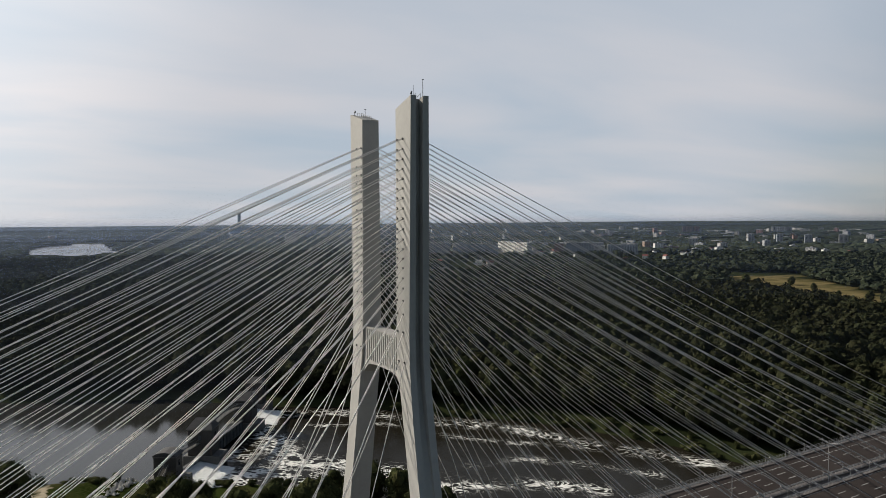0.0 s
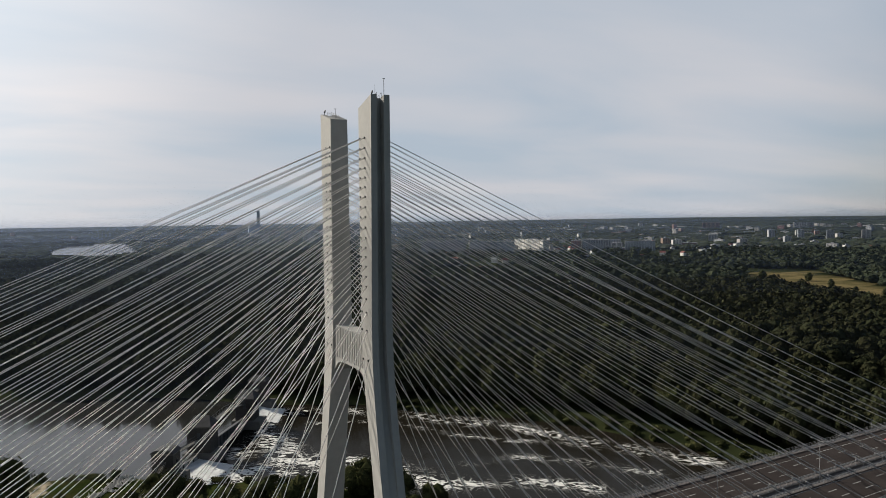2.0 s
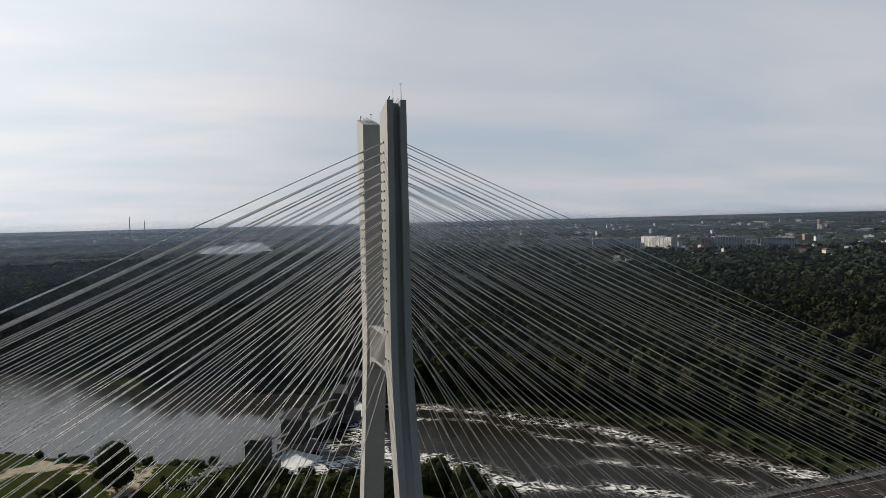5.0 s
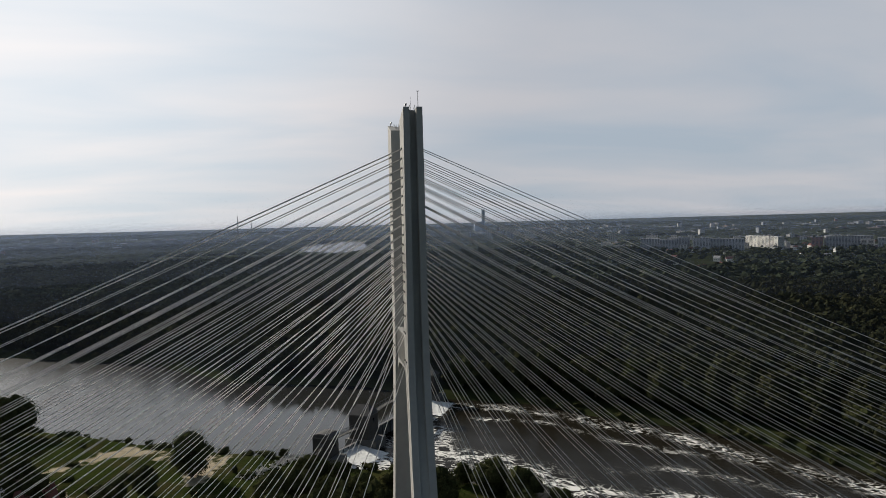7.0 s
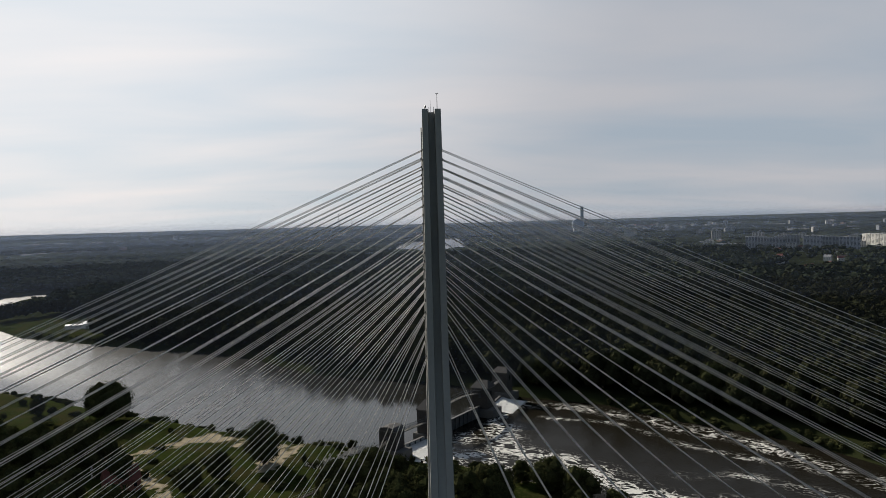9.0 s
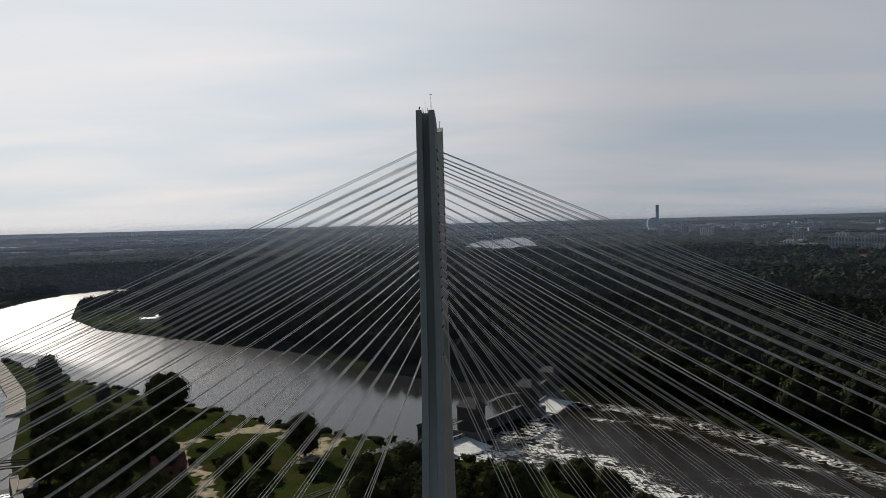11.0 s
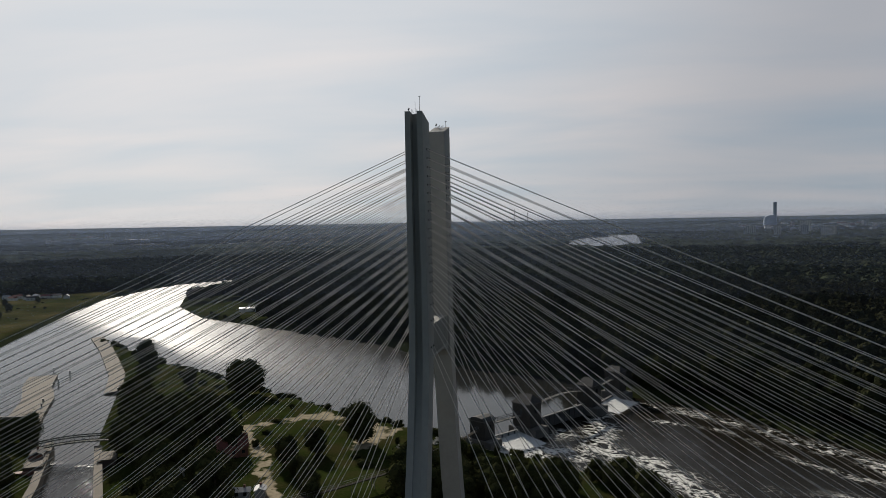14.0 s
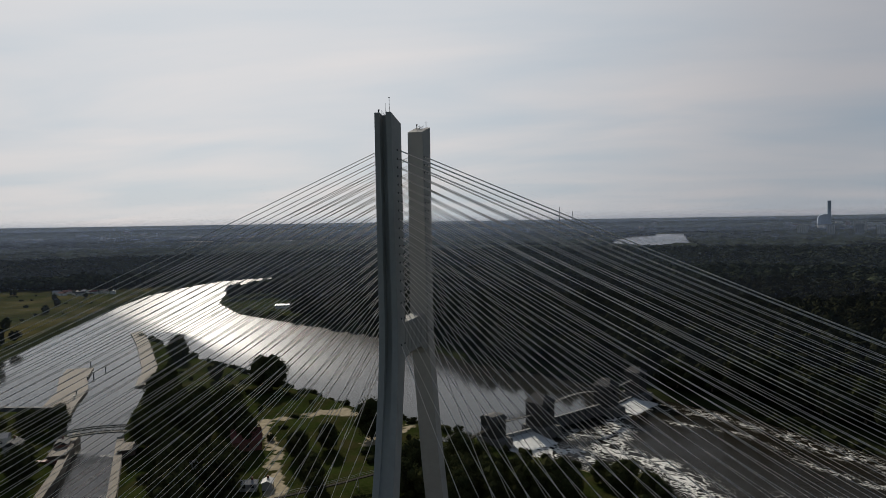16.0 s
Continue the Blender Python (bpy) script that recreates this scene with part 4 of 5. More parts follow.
BROWN_MASONRY = mat("brown_masonry", (0.11, 0.075, 0.06), 0.9, var=0.3, scale=0.4, fine=2.5, bump=0.3, bump_scale=2.5)
BRICK_RED = mat("red_brick", (0.20, 0.085, 0.06), 0.9, var=0.3, scale=0.5, fine=3)
ROOF_RED = mat("red_roof_tiles", (0.17, 0.055, 0.042), 0.8, var=0.25, scale=0.6, fine=3)
ROOF_GREY = mat("grey_roof_sheet", (0.33, 0.33, 0.33), 0.5, var=0.15, scale=0.4)
WALL_WHITE = mat("white_render", (0.68, 0.66, 0.60), 0.9, var=0.12, scale=0.2)
WALL_GREY = mat("grey_render", (0.30, 0.30, 0.31), 0.9, var=0.15, scale=0.05)


def build_house(name, x, y, z, turn, long, wide, wall_h, roof_h, wall, roof, label, group="", fold=None):
    h = tagged(empty(name, pose(x, y, z, 0, 0, turn)), label, "house" if wall_h < 7 else "building", group)
    bm = bmesh.new(); box(bm, -long / 2, long / 2, -wide / 2, wide / 2, -1.0, wall_h); part("wall", bm, wall, h)
    bm = bmesh.new()
    l, w = long / 2 + 0.4, wide / 2 + 0.4
    prof = [(-w, wall_h - 0.1), (0, wall_h + roof_h), (w, wall_h - 0.1)]
    a, b = ([bm.verts.new((s * l, yy, zz)) for yy, zz in prof] for s in (-1, 1))
    for u in range(3):
        bm.faces.new((a[u], a[(u + 1) % 3], b[(u + 1) % 3], b[u]))
    bm.faces.new(a[::-1]); bm.faces.new(b)
    part("roof", bm, roof, h)
    for s in (-1, 1):
        for k in range(max(2, int(long / 4))):
            bm = bmesh.new(); px = -long / 2 + (k + 0.5) * long / max(2, int(long / 4))
            box(bm, px - 0.6, px + 0.6, s * wide / 2 - 0.06, s * wide / 2 + 0.06, wall_h * 0.4, wall_h * 0.4 + 1.3)
            part("window", bm, GLASS_DARK, h)
    bm = bmesh.new(); box(bm, long * 0.2 - 0.35, long * 0.2 + 0.35, -0.35, 0.35, wall_h + roof_h * 0.5, wall_h + roof_h + 0.9); part("chimney", bm, BRICK_RED, h)
    return h


build_house("cottage", -115, 146, 3.1, 35, 12, 9, 4.5, 4.5, BRICK_RED, ROOF_RED, "brick cottage with a steep red tiled roof among trees")
build_house("shed", -89, 102, 3.1, 20, 6, 4, 2.6, 1.0, WALL_GREY, ROOF_GREY, "small shed with a pale metal roof beside the path")
build_house("shed", -83, 105, 3.1, 110, 5, 3.6, 2.5, 0.8, WALL_GREY, ROOF_GREY, "small shed with a pale metal roof beside the path")
build_house("shed", -124, 116, 3.1, 60, 7, 4, 2.6, 1.0, WALL_GREY, ROOF_GREY, "low garden shed with a pale roof under trees")
build_house("shed", -129, 164, 3.1, 15, 8, 5, 3.0, 1.2, WALL_WHITE, ROOF_GREY, "low white outbuilding with a grey roof among trees")
build_house("gate_house", -194, 128, 3.4, 120, 7, 5, 3.0, 1.4, BRICK_RED, ROOF_DARK, "small brick gate house with a dark roof beside the lock")
build_house("gate_house", -211, 119, 3.4, 120, 9, 6, 4.0, 2.0, WALL_GREY, ROOF_DARK, "grey gate house with a dark roof on the lock island")
build_house("lock_building", -229, 125, 3.2, 30, 14, 7, 4.2, 1.6, WALL_WHITE, ROOF_GREY, "pale building with a light roof on the lock island")
build_house("river_hall", -322, 641, 3.0, 28, 36, 22, 5.0, 1.5, WALL_WHITE, mat("white_roof_sheet", (0.80, 0.80, 0.78), 0.28, var=0.08), "low white hall with a white metal roof by the river")
build_house("river_shed", -345, 630, 3.0, 20, 16, 11, 3.5, 0.9, WALL_WHITE, bpy.data.materials["white_roof_sheet"], "small white shed by the river bank")

# lock gates and the arched bridge over the canal
m4 = pose(-204.0, 134.5, 0, 0, 0, 35.1)
build_truss("canal_bridge", m4, 36.1, 4.6, 2.4, 3.4, 1.6, "low arched dark steel truss bridge over the canal", mat("dark_green_steel", (0.03, 0.034, 0.03), 0.9, var=0.3, spec=0.1))
bm = bmesh.new(); box(bm, -13, -1.5, -1.6, 1.6, -3, 3.6, bevel=0.1)
g = tagged(part("lock_gate", bm, mat("rusty_gate_steel", (0.17, 0.07, 0.05), 0.7, var=0.4, scale=0.5)), "rust-red steel lock gate standing half open", "lock gate")
g.matrix_basis = pose(-182, 117, 0, 0, 0, 34)
for k, (x, y) in enumerate(((-313, 301), (-302, 276), (-294, 261), (-272, 226), (-264, 215), (-246, 257), (-332, 309))):
    bm = bmesh.new()
    tube(bm, (0, 0, -3), (0, 0, 2.9), 0.42, 0.38, 8); tube(bm, (0, 0, 2.9), (0, 0, 3.4), 0.6, 0.5, 8)
    d = tagged(part("mooring_post", bm, DARK_STEEL), "dark steel mooring post standing in the canal", "mooring post", "mooring posts")
    d.location = (x, y, 0)

for x, y in ((-188.5, 120), (-164.5, 133)):
    head = tagged(empty("lock_pier", pose(x, y, 0, 0, 0, -59.5)), "brown masonry lock pier with a pale coping beside the gate", "lock pier", "lock piers")
    bm = bmesh.new(); box(bm, -6, 6, -3.4, 3.4, -3, 4.7, bevel=0.15); part("masonry", bm, BROWN_MASONRY, head)
    bm = bmesh.new(); box(bm, -6.3, 6.3, -3.7, 3.7, 4.7, 5.05, bevel=0.06); part("coping", bm, PAVING, head, "pale stone coping")
    bm = bmesh.new()
    for u in (-5.6, 0, 5.6):
        for v in (-3.2, 3.2):
            tube(bm, (u, v, 5.0), (u, v, 6.1), 0.06, 0.06, 5)
    for v in (-3.2, 3.2):
        tube(bm, (-5.6, v, 6.1), (5.6, v, 6.1), 0.05, 0.05, 5)
    part("handrail", bm, STEEL, head)

# small holdings beyond the meadow
for n, (x, y) in enumerate([(-748, 736), (-739, 745), (-718, 739), (-717, 755), (-698, 749), (-689, 758), (-668, 752), (-727, 723), (-700, 726)]):
    roof, tone = ((ROOF_GREY, "grey"), (ROOF_RED, "red"), (ROOF_DARK, "dark"))[n % 3]
    build_house("garden_hut", x, y, 3, 20 + n * 47, 9 + n % 3 * 2, 7, 3.5, 2.2, WALL_WHITE, roof, "small pale garden hut with a " + tone + " roof", "garden huts beyond the meadow")

# pale rubble on the bank beside the weir
rs = np.random.default_rng(12)
SV, SF = [], []
for n in range(130):
    f = rs.random()
    cx, cy = -46 + 20 * f + rs.normal(0, 2.2), 163 + 24 * f + rs.normal(0, 2.2)
    V, F = (np.array([v for v in ((1, 0, 0), (-1, 0, 0), (0, 1, 0), (0, -1, 0), (0, 0, 1), (0.3, 0.3, -1))], float), [(0, 2, 4), (2, 1, 4), (1, 3, 4), (3, 0, 4), (2, 0, 5), (1, 2, 5), (3, 1, 5), (0, 3, 5)])
    V = V * rs.uniform(0.35, 1.1, 3) * rs.uniform(0.8, 1.2, V.shape) + np.array([cx, cy, max(0.0, ground_z(cx, cy)) + 0.2])
    SF += [[i + 6 * n for i in q] for q in F]
    SV.append(V)
tagged(link("rubble", mesh_of("rubble", np.concatenate(SV), SF, mat("pale_rubble", (0.42, 0.40, 0.36), 0.9, var=0.2, scale=0.5))), "pale broken stones strewn along the bank", "rubble", kind="stuff")

# ---- woods ----
def ico(sub):
    bm = bmesh.new()
    bmesh.ops.create_icosphere(bm, subdivisions=sub, radius=1.0)
    V = np.array([v.co[:] for v in bm.verts]); F = np.array([[v.index for v in f.verts] for f in bm.faces])
    bm.free()
    return V, F


def lumpy(sub, seed, rough):
    """A bumpy closed clump."""
    V, F = ico(sub)
    out = []
    for v in V:
        n = noise.noise(Vector(v) * 1.7 + Vector((seed * 3.3, 0, 0))) * rough + noise.noise(Vector(v) * 4.1 + Vector((0, seed * 5.1, 0))) * rough * 0.7
        out.append(v * (1 + n))
    return np.array(out), F


def crown(sub, lumps, seed):
    """A crown of several clumps; radius about 1, from -1 to 1 in height."""
    r = np.random.default_rng(seed)
    Vs, Fs, n = [], [], 0
    for k in range(lumps):
        V, F = lumpy(sub, seed * 10 + k, 0.42)
        if lumps > 1:
            a = k * 2.4 + r.uniform(-0.5, 0.5)
            rad = 0.0 if k == 0 else r.uniform(0.4, 0.72)
            s = 0.75 if k == 0 else r.uniform(0.38, 0.58)
            V = V * s * np.array([1, 1, r.uniform(0.8, 1.1)]) + np.array([rad * math.cos(a), rad * math.sin(a), (0.25 if k == 0 else r.uniform(-0.6, 0.45))])
        Vs.append(V); Fs.append(F + n); n += len(V)
    return np.concatenate(Vs), np.concatenate(Fs)


def leafy(lobes, leaves, seed, core=2, spray=0.13):
    """A crown of clumps with loose leaf sprays on them; radius about 1."""
    r = np.random.default_rng(seed)
    Vs, Fs, n = [], [], 0
    for k in range(lobes):
        a = k * 2.4 + r.uniform(-0.5, 0.5)
        rad = 0.0 if k == 0 else r.uniform(0.35, 0.68)
        s = 0.66 if k == 0 else r.uniform(0.36, 0.52)
        c = np.array([rad * math.cos(a), rad * math.sin(a), 0.3 if k == 0 else r.uniform(-0.6, 0.35)])
        if lobes == 1:
            s, c = 0.92, np.array([0, 0, 0.05])
        V, F = lumpy(core, seed * 10 + k, 0.4)
        Vs.append(V * s * 0.88 + c); Fs.append(F + n); n += len(V)
        d = r.normal(size=(leaves, 3)); d[:, 2] = np.abs(d[:, 2]) * 0.9 - 0.2; d /= np.linalg.norm(d, axis=1)[:, None]
        p = c + d * s * r.uniform(0.8, 1.12, (leaves, 1))
        t1 = np.cross(d, r.normal(size=(leaves, 3))); t1 /= np.linalg.norm(t1, axis=1)[:, None]
        t2 = np.cross(d, t1) + d * r.uniform(-0.6, 0.6, (leaves, 1))
        q = spray * r.uniform(0.6, 1.3, (leaves, 1))
        tri = np.stack([p - t1 * q, p + t1 * q, p + t2 * q * 1.6], 1).reshape(-1, 3)
        Vs.append(tri); Fs.append(np.arange(leaves * 3).reshape(-1, 3) + n); n += leaves * 3
    return np.concatenate(Vs), np.concatenate(Fs)


def scatter(name, points, kinds, label, rad, tall, fold=False, base=None, leaf=None, smooth=False):
    """Joins many crowns into one mesh. points: rows of x, y, ground height."""
    r = np.random.default_rng(len(points))
    Vs, Fs, n = [], [], 0
    for x, y, z in points:
        V, F = kinds[r.integers(len(kinds))]
        a = r.uniform(0, math.tau); c, s = math.cos(a), math.sin(a)
        big = r.uniform(0.66, 1.28) * (1 + 0.25 * noise.noise(Vector((x / 45, y / 45, 2.0))))
        w, h = rad * big, tall * big * r.uniform(0.9, 1.1)
        P = np.stack([(V[:, 0] * c - V[:, 1] * s) * w + x, (V[:, 0] * s + V[:, 1] * c) * w + y, (V[:, 2] * 0.42 + 0.56) * h + z + (base or 0)], -1)
        Vs.append(P); Fs.append(F + n); n += len(V)
    P, F = np.concatenate(Vs), np.concatenate(Fs)
    if fold:
        fx, fy, fz, k = far_fold(P[:, 0], P[:, 1], P[:, 2])
        P = np.stack([fx, fy, fz], -1)
    me = bpy.data.meshes.new(name)
    me.vertices.add(len(P)); me.vertices.foreach_set("co", P.ravel())
    me.loops.add(F.size); me.loops.foreach_set("vertex_index", F.ravel().astype(np.int32))
    me.polygons.add(len(F)); me.polygons.foreach_set("loop_start", np.arange(0, F.size, 3, dtype=np.int32))
    me.polygons.foreach_set("use_smooth", np.full(len(F), smooth))
    me.update(calc_edges=True)
    return tagged(link(name, me, leaf or LEAF), label, "woods", kind="stuff")


def spots(lo, hi, step, seed, az0=-58, az1=72):
    """Jittered places between two distances from the walk's middle."""
    r = np.random.default_rng(seed)
    g = np.arange(-hi, hi, step)
    X, Y = np.meshgrid(g, g[g > -hi * 0.5])
    X, Y = X + r.uniform(-0.45, 0.45, X.shape) * step, Y + r.uniform(-0.45, 0.45, Y.shape) * step
    X, Y = X.ravel() + EYE0[0], Y.ravel() + EYE0[1]
    d, az = np.hypot(X - EYE0[0], Y - EYE0[1]), np.degrees(np.arctan2(X - EYE0[0], Y - EYE0[1]))
    k = (d > lo) & (d <= hi) & (az > az0) & (az < az1)
    X, Y = X[k], Y[k]
    ok = ~(inside(MEADOW, X, Y) | inside(FIELD, X, Y) | inside(SPIT, X, Y) | inside(LOCK_ISLAND, X, Y) | inside(CLEARING, X, Y))
    X, Y = X[ok], Y[ok]
    wd = water_distance(X, Y)
    ok = wd > np.where(X > 40, 13, 12)
    ok &= sub_dist([(-500, 780), (-552, 863), (-575, 972), (-558, 1034)], X, Y) > 62      # low scrub on the point
    return X[ok], Y[ok]


PONDS = [(-1900, 1800, 60, 34), (-2080, 3160, 120, 40), (-1500, 3300, 130, 50), (-465, 1990, 70, 22), (-90, 1720, 60, 22), (-330, 2150, 45, 40), (-2900, 4200, 300, 90)]
LAKE = [(-64, 2928), (-20, 3457), (109, 3573), (207, 3659), (238, 3489), (197, 2763), (179, 2527), (82, 2331), (0, 2420), (-71, 2501)]
x, y = spots(300, 560, 8.6, 1)
scatter("near_woods", np.stack([x, y, 0 * x + 3], -1), [leafy(5, 55, k) for k in range(7)], "dense dark green riverside woods in full leaf", 7.4, 18)
x, y = spots(560, 1000, 7.2, 2)
scatter("middle_woods", np.stack([x, y, 0 * x + 3], -1), [leafy(1, 62, 20 + k, 1, 0.24) for k in range(9)], "dense green deciduous woods reaching to the city", 5.9, 16)
x, y = spots(1000, 2050, 11.5, 3)
ok = (smooth_noise(x, y, 160, 2.2) > -0.28) | (x < 500)
for cx, cy, rx, ry in PONDS:
    ok &= ~((np.abs(x - cx) < rx * 1.2) & (y > cy - ry - 200) & (y < cy + ry))
estate = (np.hypot(x, y + 132) > 1560) & (np.degrees(np.arctan2(x, y + 132)) > 24) & (np.degrees(np.arctan2(x, y + 132)) < 46)
ok &= ~(estate & (np.random.default_rng(8).random(len(x)) < 0.93))
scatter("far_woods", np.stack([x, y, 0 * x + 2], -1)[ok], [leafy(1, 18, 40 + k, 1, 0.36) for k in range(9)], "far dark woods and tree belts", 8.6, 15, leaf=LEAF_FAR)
for lo, hi, step, wide, word in ((2000, 3400, 21.0, 13.5, "distant tree belts behind the city's edge"), (3400, 5200, 33.0, 21, "distant tree belts towards the horizon")):
    x, y = spots(lo, hi, step, 4)
    ok = (smooth_noise(x, y, 300, 4.2) > -0.25) & ~inside([(a * (1.25 if b < 2700 else 1), b - (420 if b < 2700 else 0)) for a, b in LAKE], x, y)
    for cx, cy, rx, ry in PONDS:
        ok &= ~((np.abs(x - cx) < rx * 1.2) & (y > cy - ry - 330) & (y < cy + ry))
    az = np.degrees(np.arctan2(x, y + 132))
    ok &= ~((np.hypot(x, y + 132) < 2230) & (az > 24) & (az < 46))
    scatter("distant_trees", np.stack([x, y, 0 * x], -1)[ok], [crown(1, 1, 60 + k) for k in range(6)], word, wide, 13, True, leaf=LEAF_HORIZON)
# palest leaf colour of all, lightened for the haze at the horizon
x, y = spots(5200, 12500, 115.0, 6)
ok = smooth_noise(x, y, 900, 5.1) > -0.2
scatter("horizon_woods", np.stack([x, y, 0 * x], -1)[ok], [crown(1, 1, 80 + k) for k in range(4)], "woods along the horizon", 70, 9, True, leaf=mat("horizon_hazed_leaves", (0.060, 0.072, 0.056), 0.95, var=0.2, scale=0.002, fine=0.03, spec=0.0))

# ---- single trees and bushes ----
def leaf_crown(seed, lobes, leaves, size, w, h, z0):
    """A crown: leafy lobes round a few dark inner clumps, with an uneven outline and gaps."""
    r = np.random.default_rng(seed)
    V, F = [], []
    n = 0
    for k in range(lobes):
        a = k * 2.399 + r.uniform(-0.4, 0.4)
        up = (k + 0.5) / lobes
        ring = math.sqrt(1 - (2 * up - 0.9) ** 2 * 0.8) * w * 0.34 * r.uniform(0.55, 1.1)
        c = np.array([ring * math.cos(a), ring * math.sin(a), z0 + h * (0.12 + 0.76 * up) + r.uniform(-0.05, 0.05) * h])
        s = w * r.uniform(0.17, 0.28)
        cv, cf = lumpy(1, seed * 7 + k, 0.35)
        cv = cv * s * 0.72 + c
        V.append(cv); F += (cf + n).tolist(); n += len(cv)
        d = r.normal(size=(leaves, 3)); d /= np.linalg.norm(d, axis=1)[:, None]
        p = c + d * s * r.uniform(0.62, 1.2, (leaves, 1)) * np.array([1, 1, 0.85])
        t1 = np.cross(d, r.normal(size=(leaves, 3))); t1 /= np.linalg.norm(t1, axis=1)[:, None]
        t2 = np.cross(d, t1) + d * r.uniform(-0.5, 0.5, (leaves, 1))
        q = size * r.uniform(0.6, 1.3, (leaves, 1))
        quad = np.stack([p - t1 * q, p - t2 * q * 0.7, p + t1 * q, p + t2 * q * 0.7 - d * q * 0.3], 1).reshape(-1, 3)
        V.append(quad)
        F += (np.arange(leaves * 4).reshape(-1, 4) + n).tolist(); n += leaves * 4
    return mesh_of("crown", np.concatenate(V), F, LEAF_NEAR)


def build_tree(seed, w, h, label):
    """A tree with its foot at the origin."""
    r = random.Random(seed)
    t = tagged(empty("tree"), label, "tree", "trees round the river")
    bm = bmesh.new()
    tube(bm, (0, 0, -0.8), (0, 0, h * 0.45), w * 0.045, w * 0.028, 8)
    tube(bm, (0, 0, h * 0.45), (r.uniform(-.4, .4), 0.2, h * 0.85), w * 0.028, w * 0.008, 6)
    for k in range(6):
        a = k * 2.4 + r.uniform(-0.3, 0.3)
        z = h * r.uniform(0.22, 0.5)
        tube(bm, (0, 0, z), (math.cos(a) * w * 0.34, math.sin(a) * w * 0.34, z + h * r.uniform(0.14, 0.3)), w * 0.018, w * 0.005, 5)
    part("trunk", bm, BARK, t)
    link("crown", leaf_crown(seed, 20, 190, w * 0.018 + 0.12, w, h * 0.93, h * 0.1), LEAF_NEAR, t)
    return t


def build_bush(seed, w, h):
    me = leaf_crown(seed, 9, 110, 0.2, w, h, -0.15 * h)
    me.name = "bush"
    return tagged(link("bush", me, LEAF_NEAR), "round dark green bush on the grassy bank", "bush", "bushes along the banks")


TREE_KINDS = [build_tree(31, 16, 17, "broad dark green deciduous tree in full leaf"), build_tree(32, 14, 20, "tall dark green deciduous tree in full leaf"),
              build_tree(33, 19, 15, "wide spreading dark green tree"), build_tree(34, 12, 13, "smaller dark green deciduous tree")]
used_kind = set()
rt = random.Random(9)


def plant(kind, x, y, s):
    if sub_dist([(-185, 155), (-175, 141), (-135, 86), (-95, 25)], np.array([x]), np.array([y]))[0] < 9:
        return
    if sub_dist(SAND[2], np.array([x]), np.array([y]))[0] < 7:
        return
    m = pose(x, y, max(0.3, ground_z(x, y)) - 0.3, 0, 0, rt.uniform(0, 360)) @ Matrix.Scale(s, 4)
    if kind not in used_kind:
        used_kind.add(kind)
        TREE_KINDS[kind].matrix_basis = m
        return
    ob = copy_thing(TREE_KINDS[kind], Matrix.Identity(4))
    ob.matrix_basis = m


for kind, x, y, s in ((0, -66, 169, 1.05), (2, -159, 250, 1.25), (0, -170, 259, 0.9), (0, -272, 326, 1.0), (2, -262, 315, 0.75), (1, -280, 333, 0.7), (3, -205, 268, 0.8)):
    plant(kind, x, y, s)
for x, y in ((-159, 137), (-157, 155), (-145, 157), (-142, 177), (-195, 200), (-161, 129), (-121, 103), (-104, 110), (-94, 120), (-126, 129),
             (-179, 181), (-169, 196), (-163, 173), (-208, 222), (-153, 190), (-137, 144), (-141, 122), (-130, 111), (-114, 94),
             (-132, 93), (-148, 112), (-106, 80), (-89, 86), (-120, 151), (-114, 145), (-190, 187), (-198, 208), (-183, 200), (-99, 98), (-97, 68)):
    plant(rt.choice((0, 1, 1, 2)), x + rt.uniform(-2, 2), y + rt.uniform(-2, 2), rt.uniform(0.75, 1.12))
for x, y in ((-232, 150), (-224, 149), (-217, 152), (-226, 142), (-240, 136), (-182, 92), (-237, 112)):
    plant(rt.choice((0, 2, 3)), x + rt.uniform(-1, 1), y, rt.uniform(0.6, 0.85))
for x, y in ((-74, 103), (-66, 109), (-60, 99), (-70, 119), (-79, 150), (-85, 137), (-77, 127), (-12, 124), (-20, 128), (-14, 112), (-6, 107), (6, 111), (12, 117), (-24, 138), (-28, 128), (-3, 119), (14, 128), (27, 122), (42, 124), (-8, 140),
             (36, 134), (54, 116), (64, 106), (52, 104), (-20, 150), (-1, 133), (48, 92)):
    plant(rt.choice((0, 2, 3)), x + rt.uniform(-2, 2), y + rt.uniform(-2, 2), rt.uniform(0.5, 0.8))
for x, y in ((-30, 108), (-20, 103), (-9, 99), (3, 101), (13, 106), (-25, 119), (-14, 116), (-2, 112), (9, 119), (-33, 121), (-18, 136), (22, 112)):
    plant(rt.choice((0, 1, 2)), x, y, rt.uniform(0.7, 0.95))
# far bank below the weir and the open meadow
for x, y in ((60, 292), (78, 285), (95, 275), (112, 262), (125, 246), (140, 230), (155, 216), (170, 200), (182, 180), (192, 160), (203, 140), (210, 118), (214, 98)):
    plant(rt.choice((0, 1, 2)), x + 8, y + 8, rt.uniform(0.8, 1.15))
for x, y in ((-501, 433), (-604, 611), (-662, 670), (-709, 620), (-769, 712), (-639, 700), (-558, 543)):
    plant(3, x - 30, y, rt.uniform(0.5, 0.9))
for x, y in ((792, 449), (850, 522), (879, 654), (907, 598), (779, 402)):
    plant(3, x, y, rt.uniform(0.7, 1.0))

bush = [build_bush(71, 6, 3.4), build_bush(72, 7.5, 3.6), build_bush(73, 5.0, 3.8)]
bush_spots = []
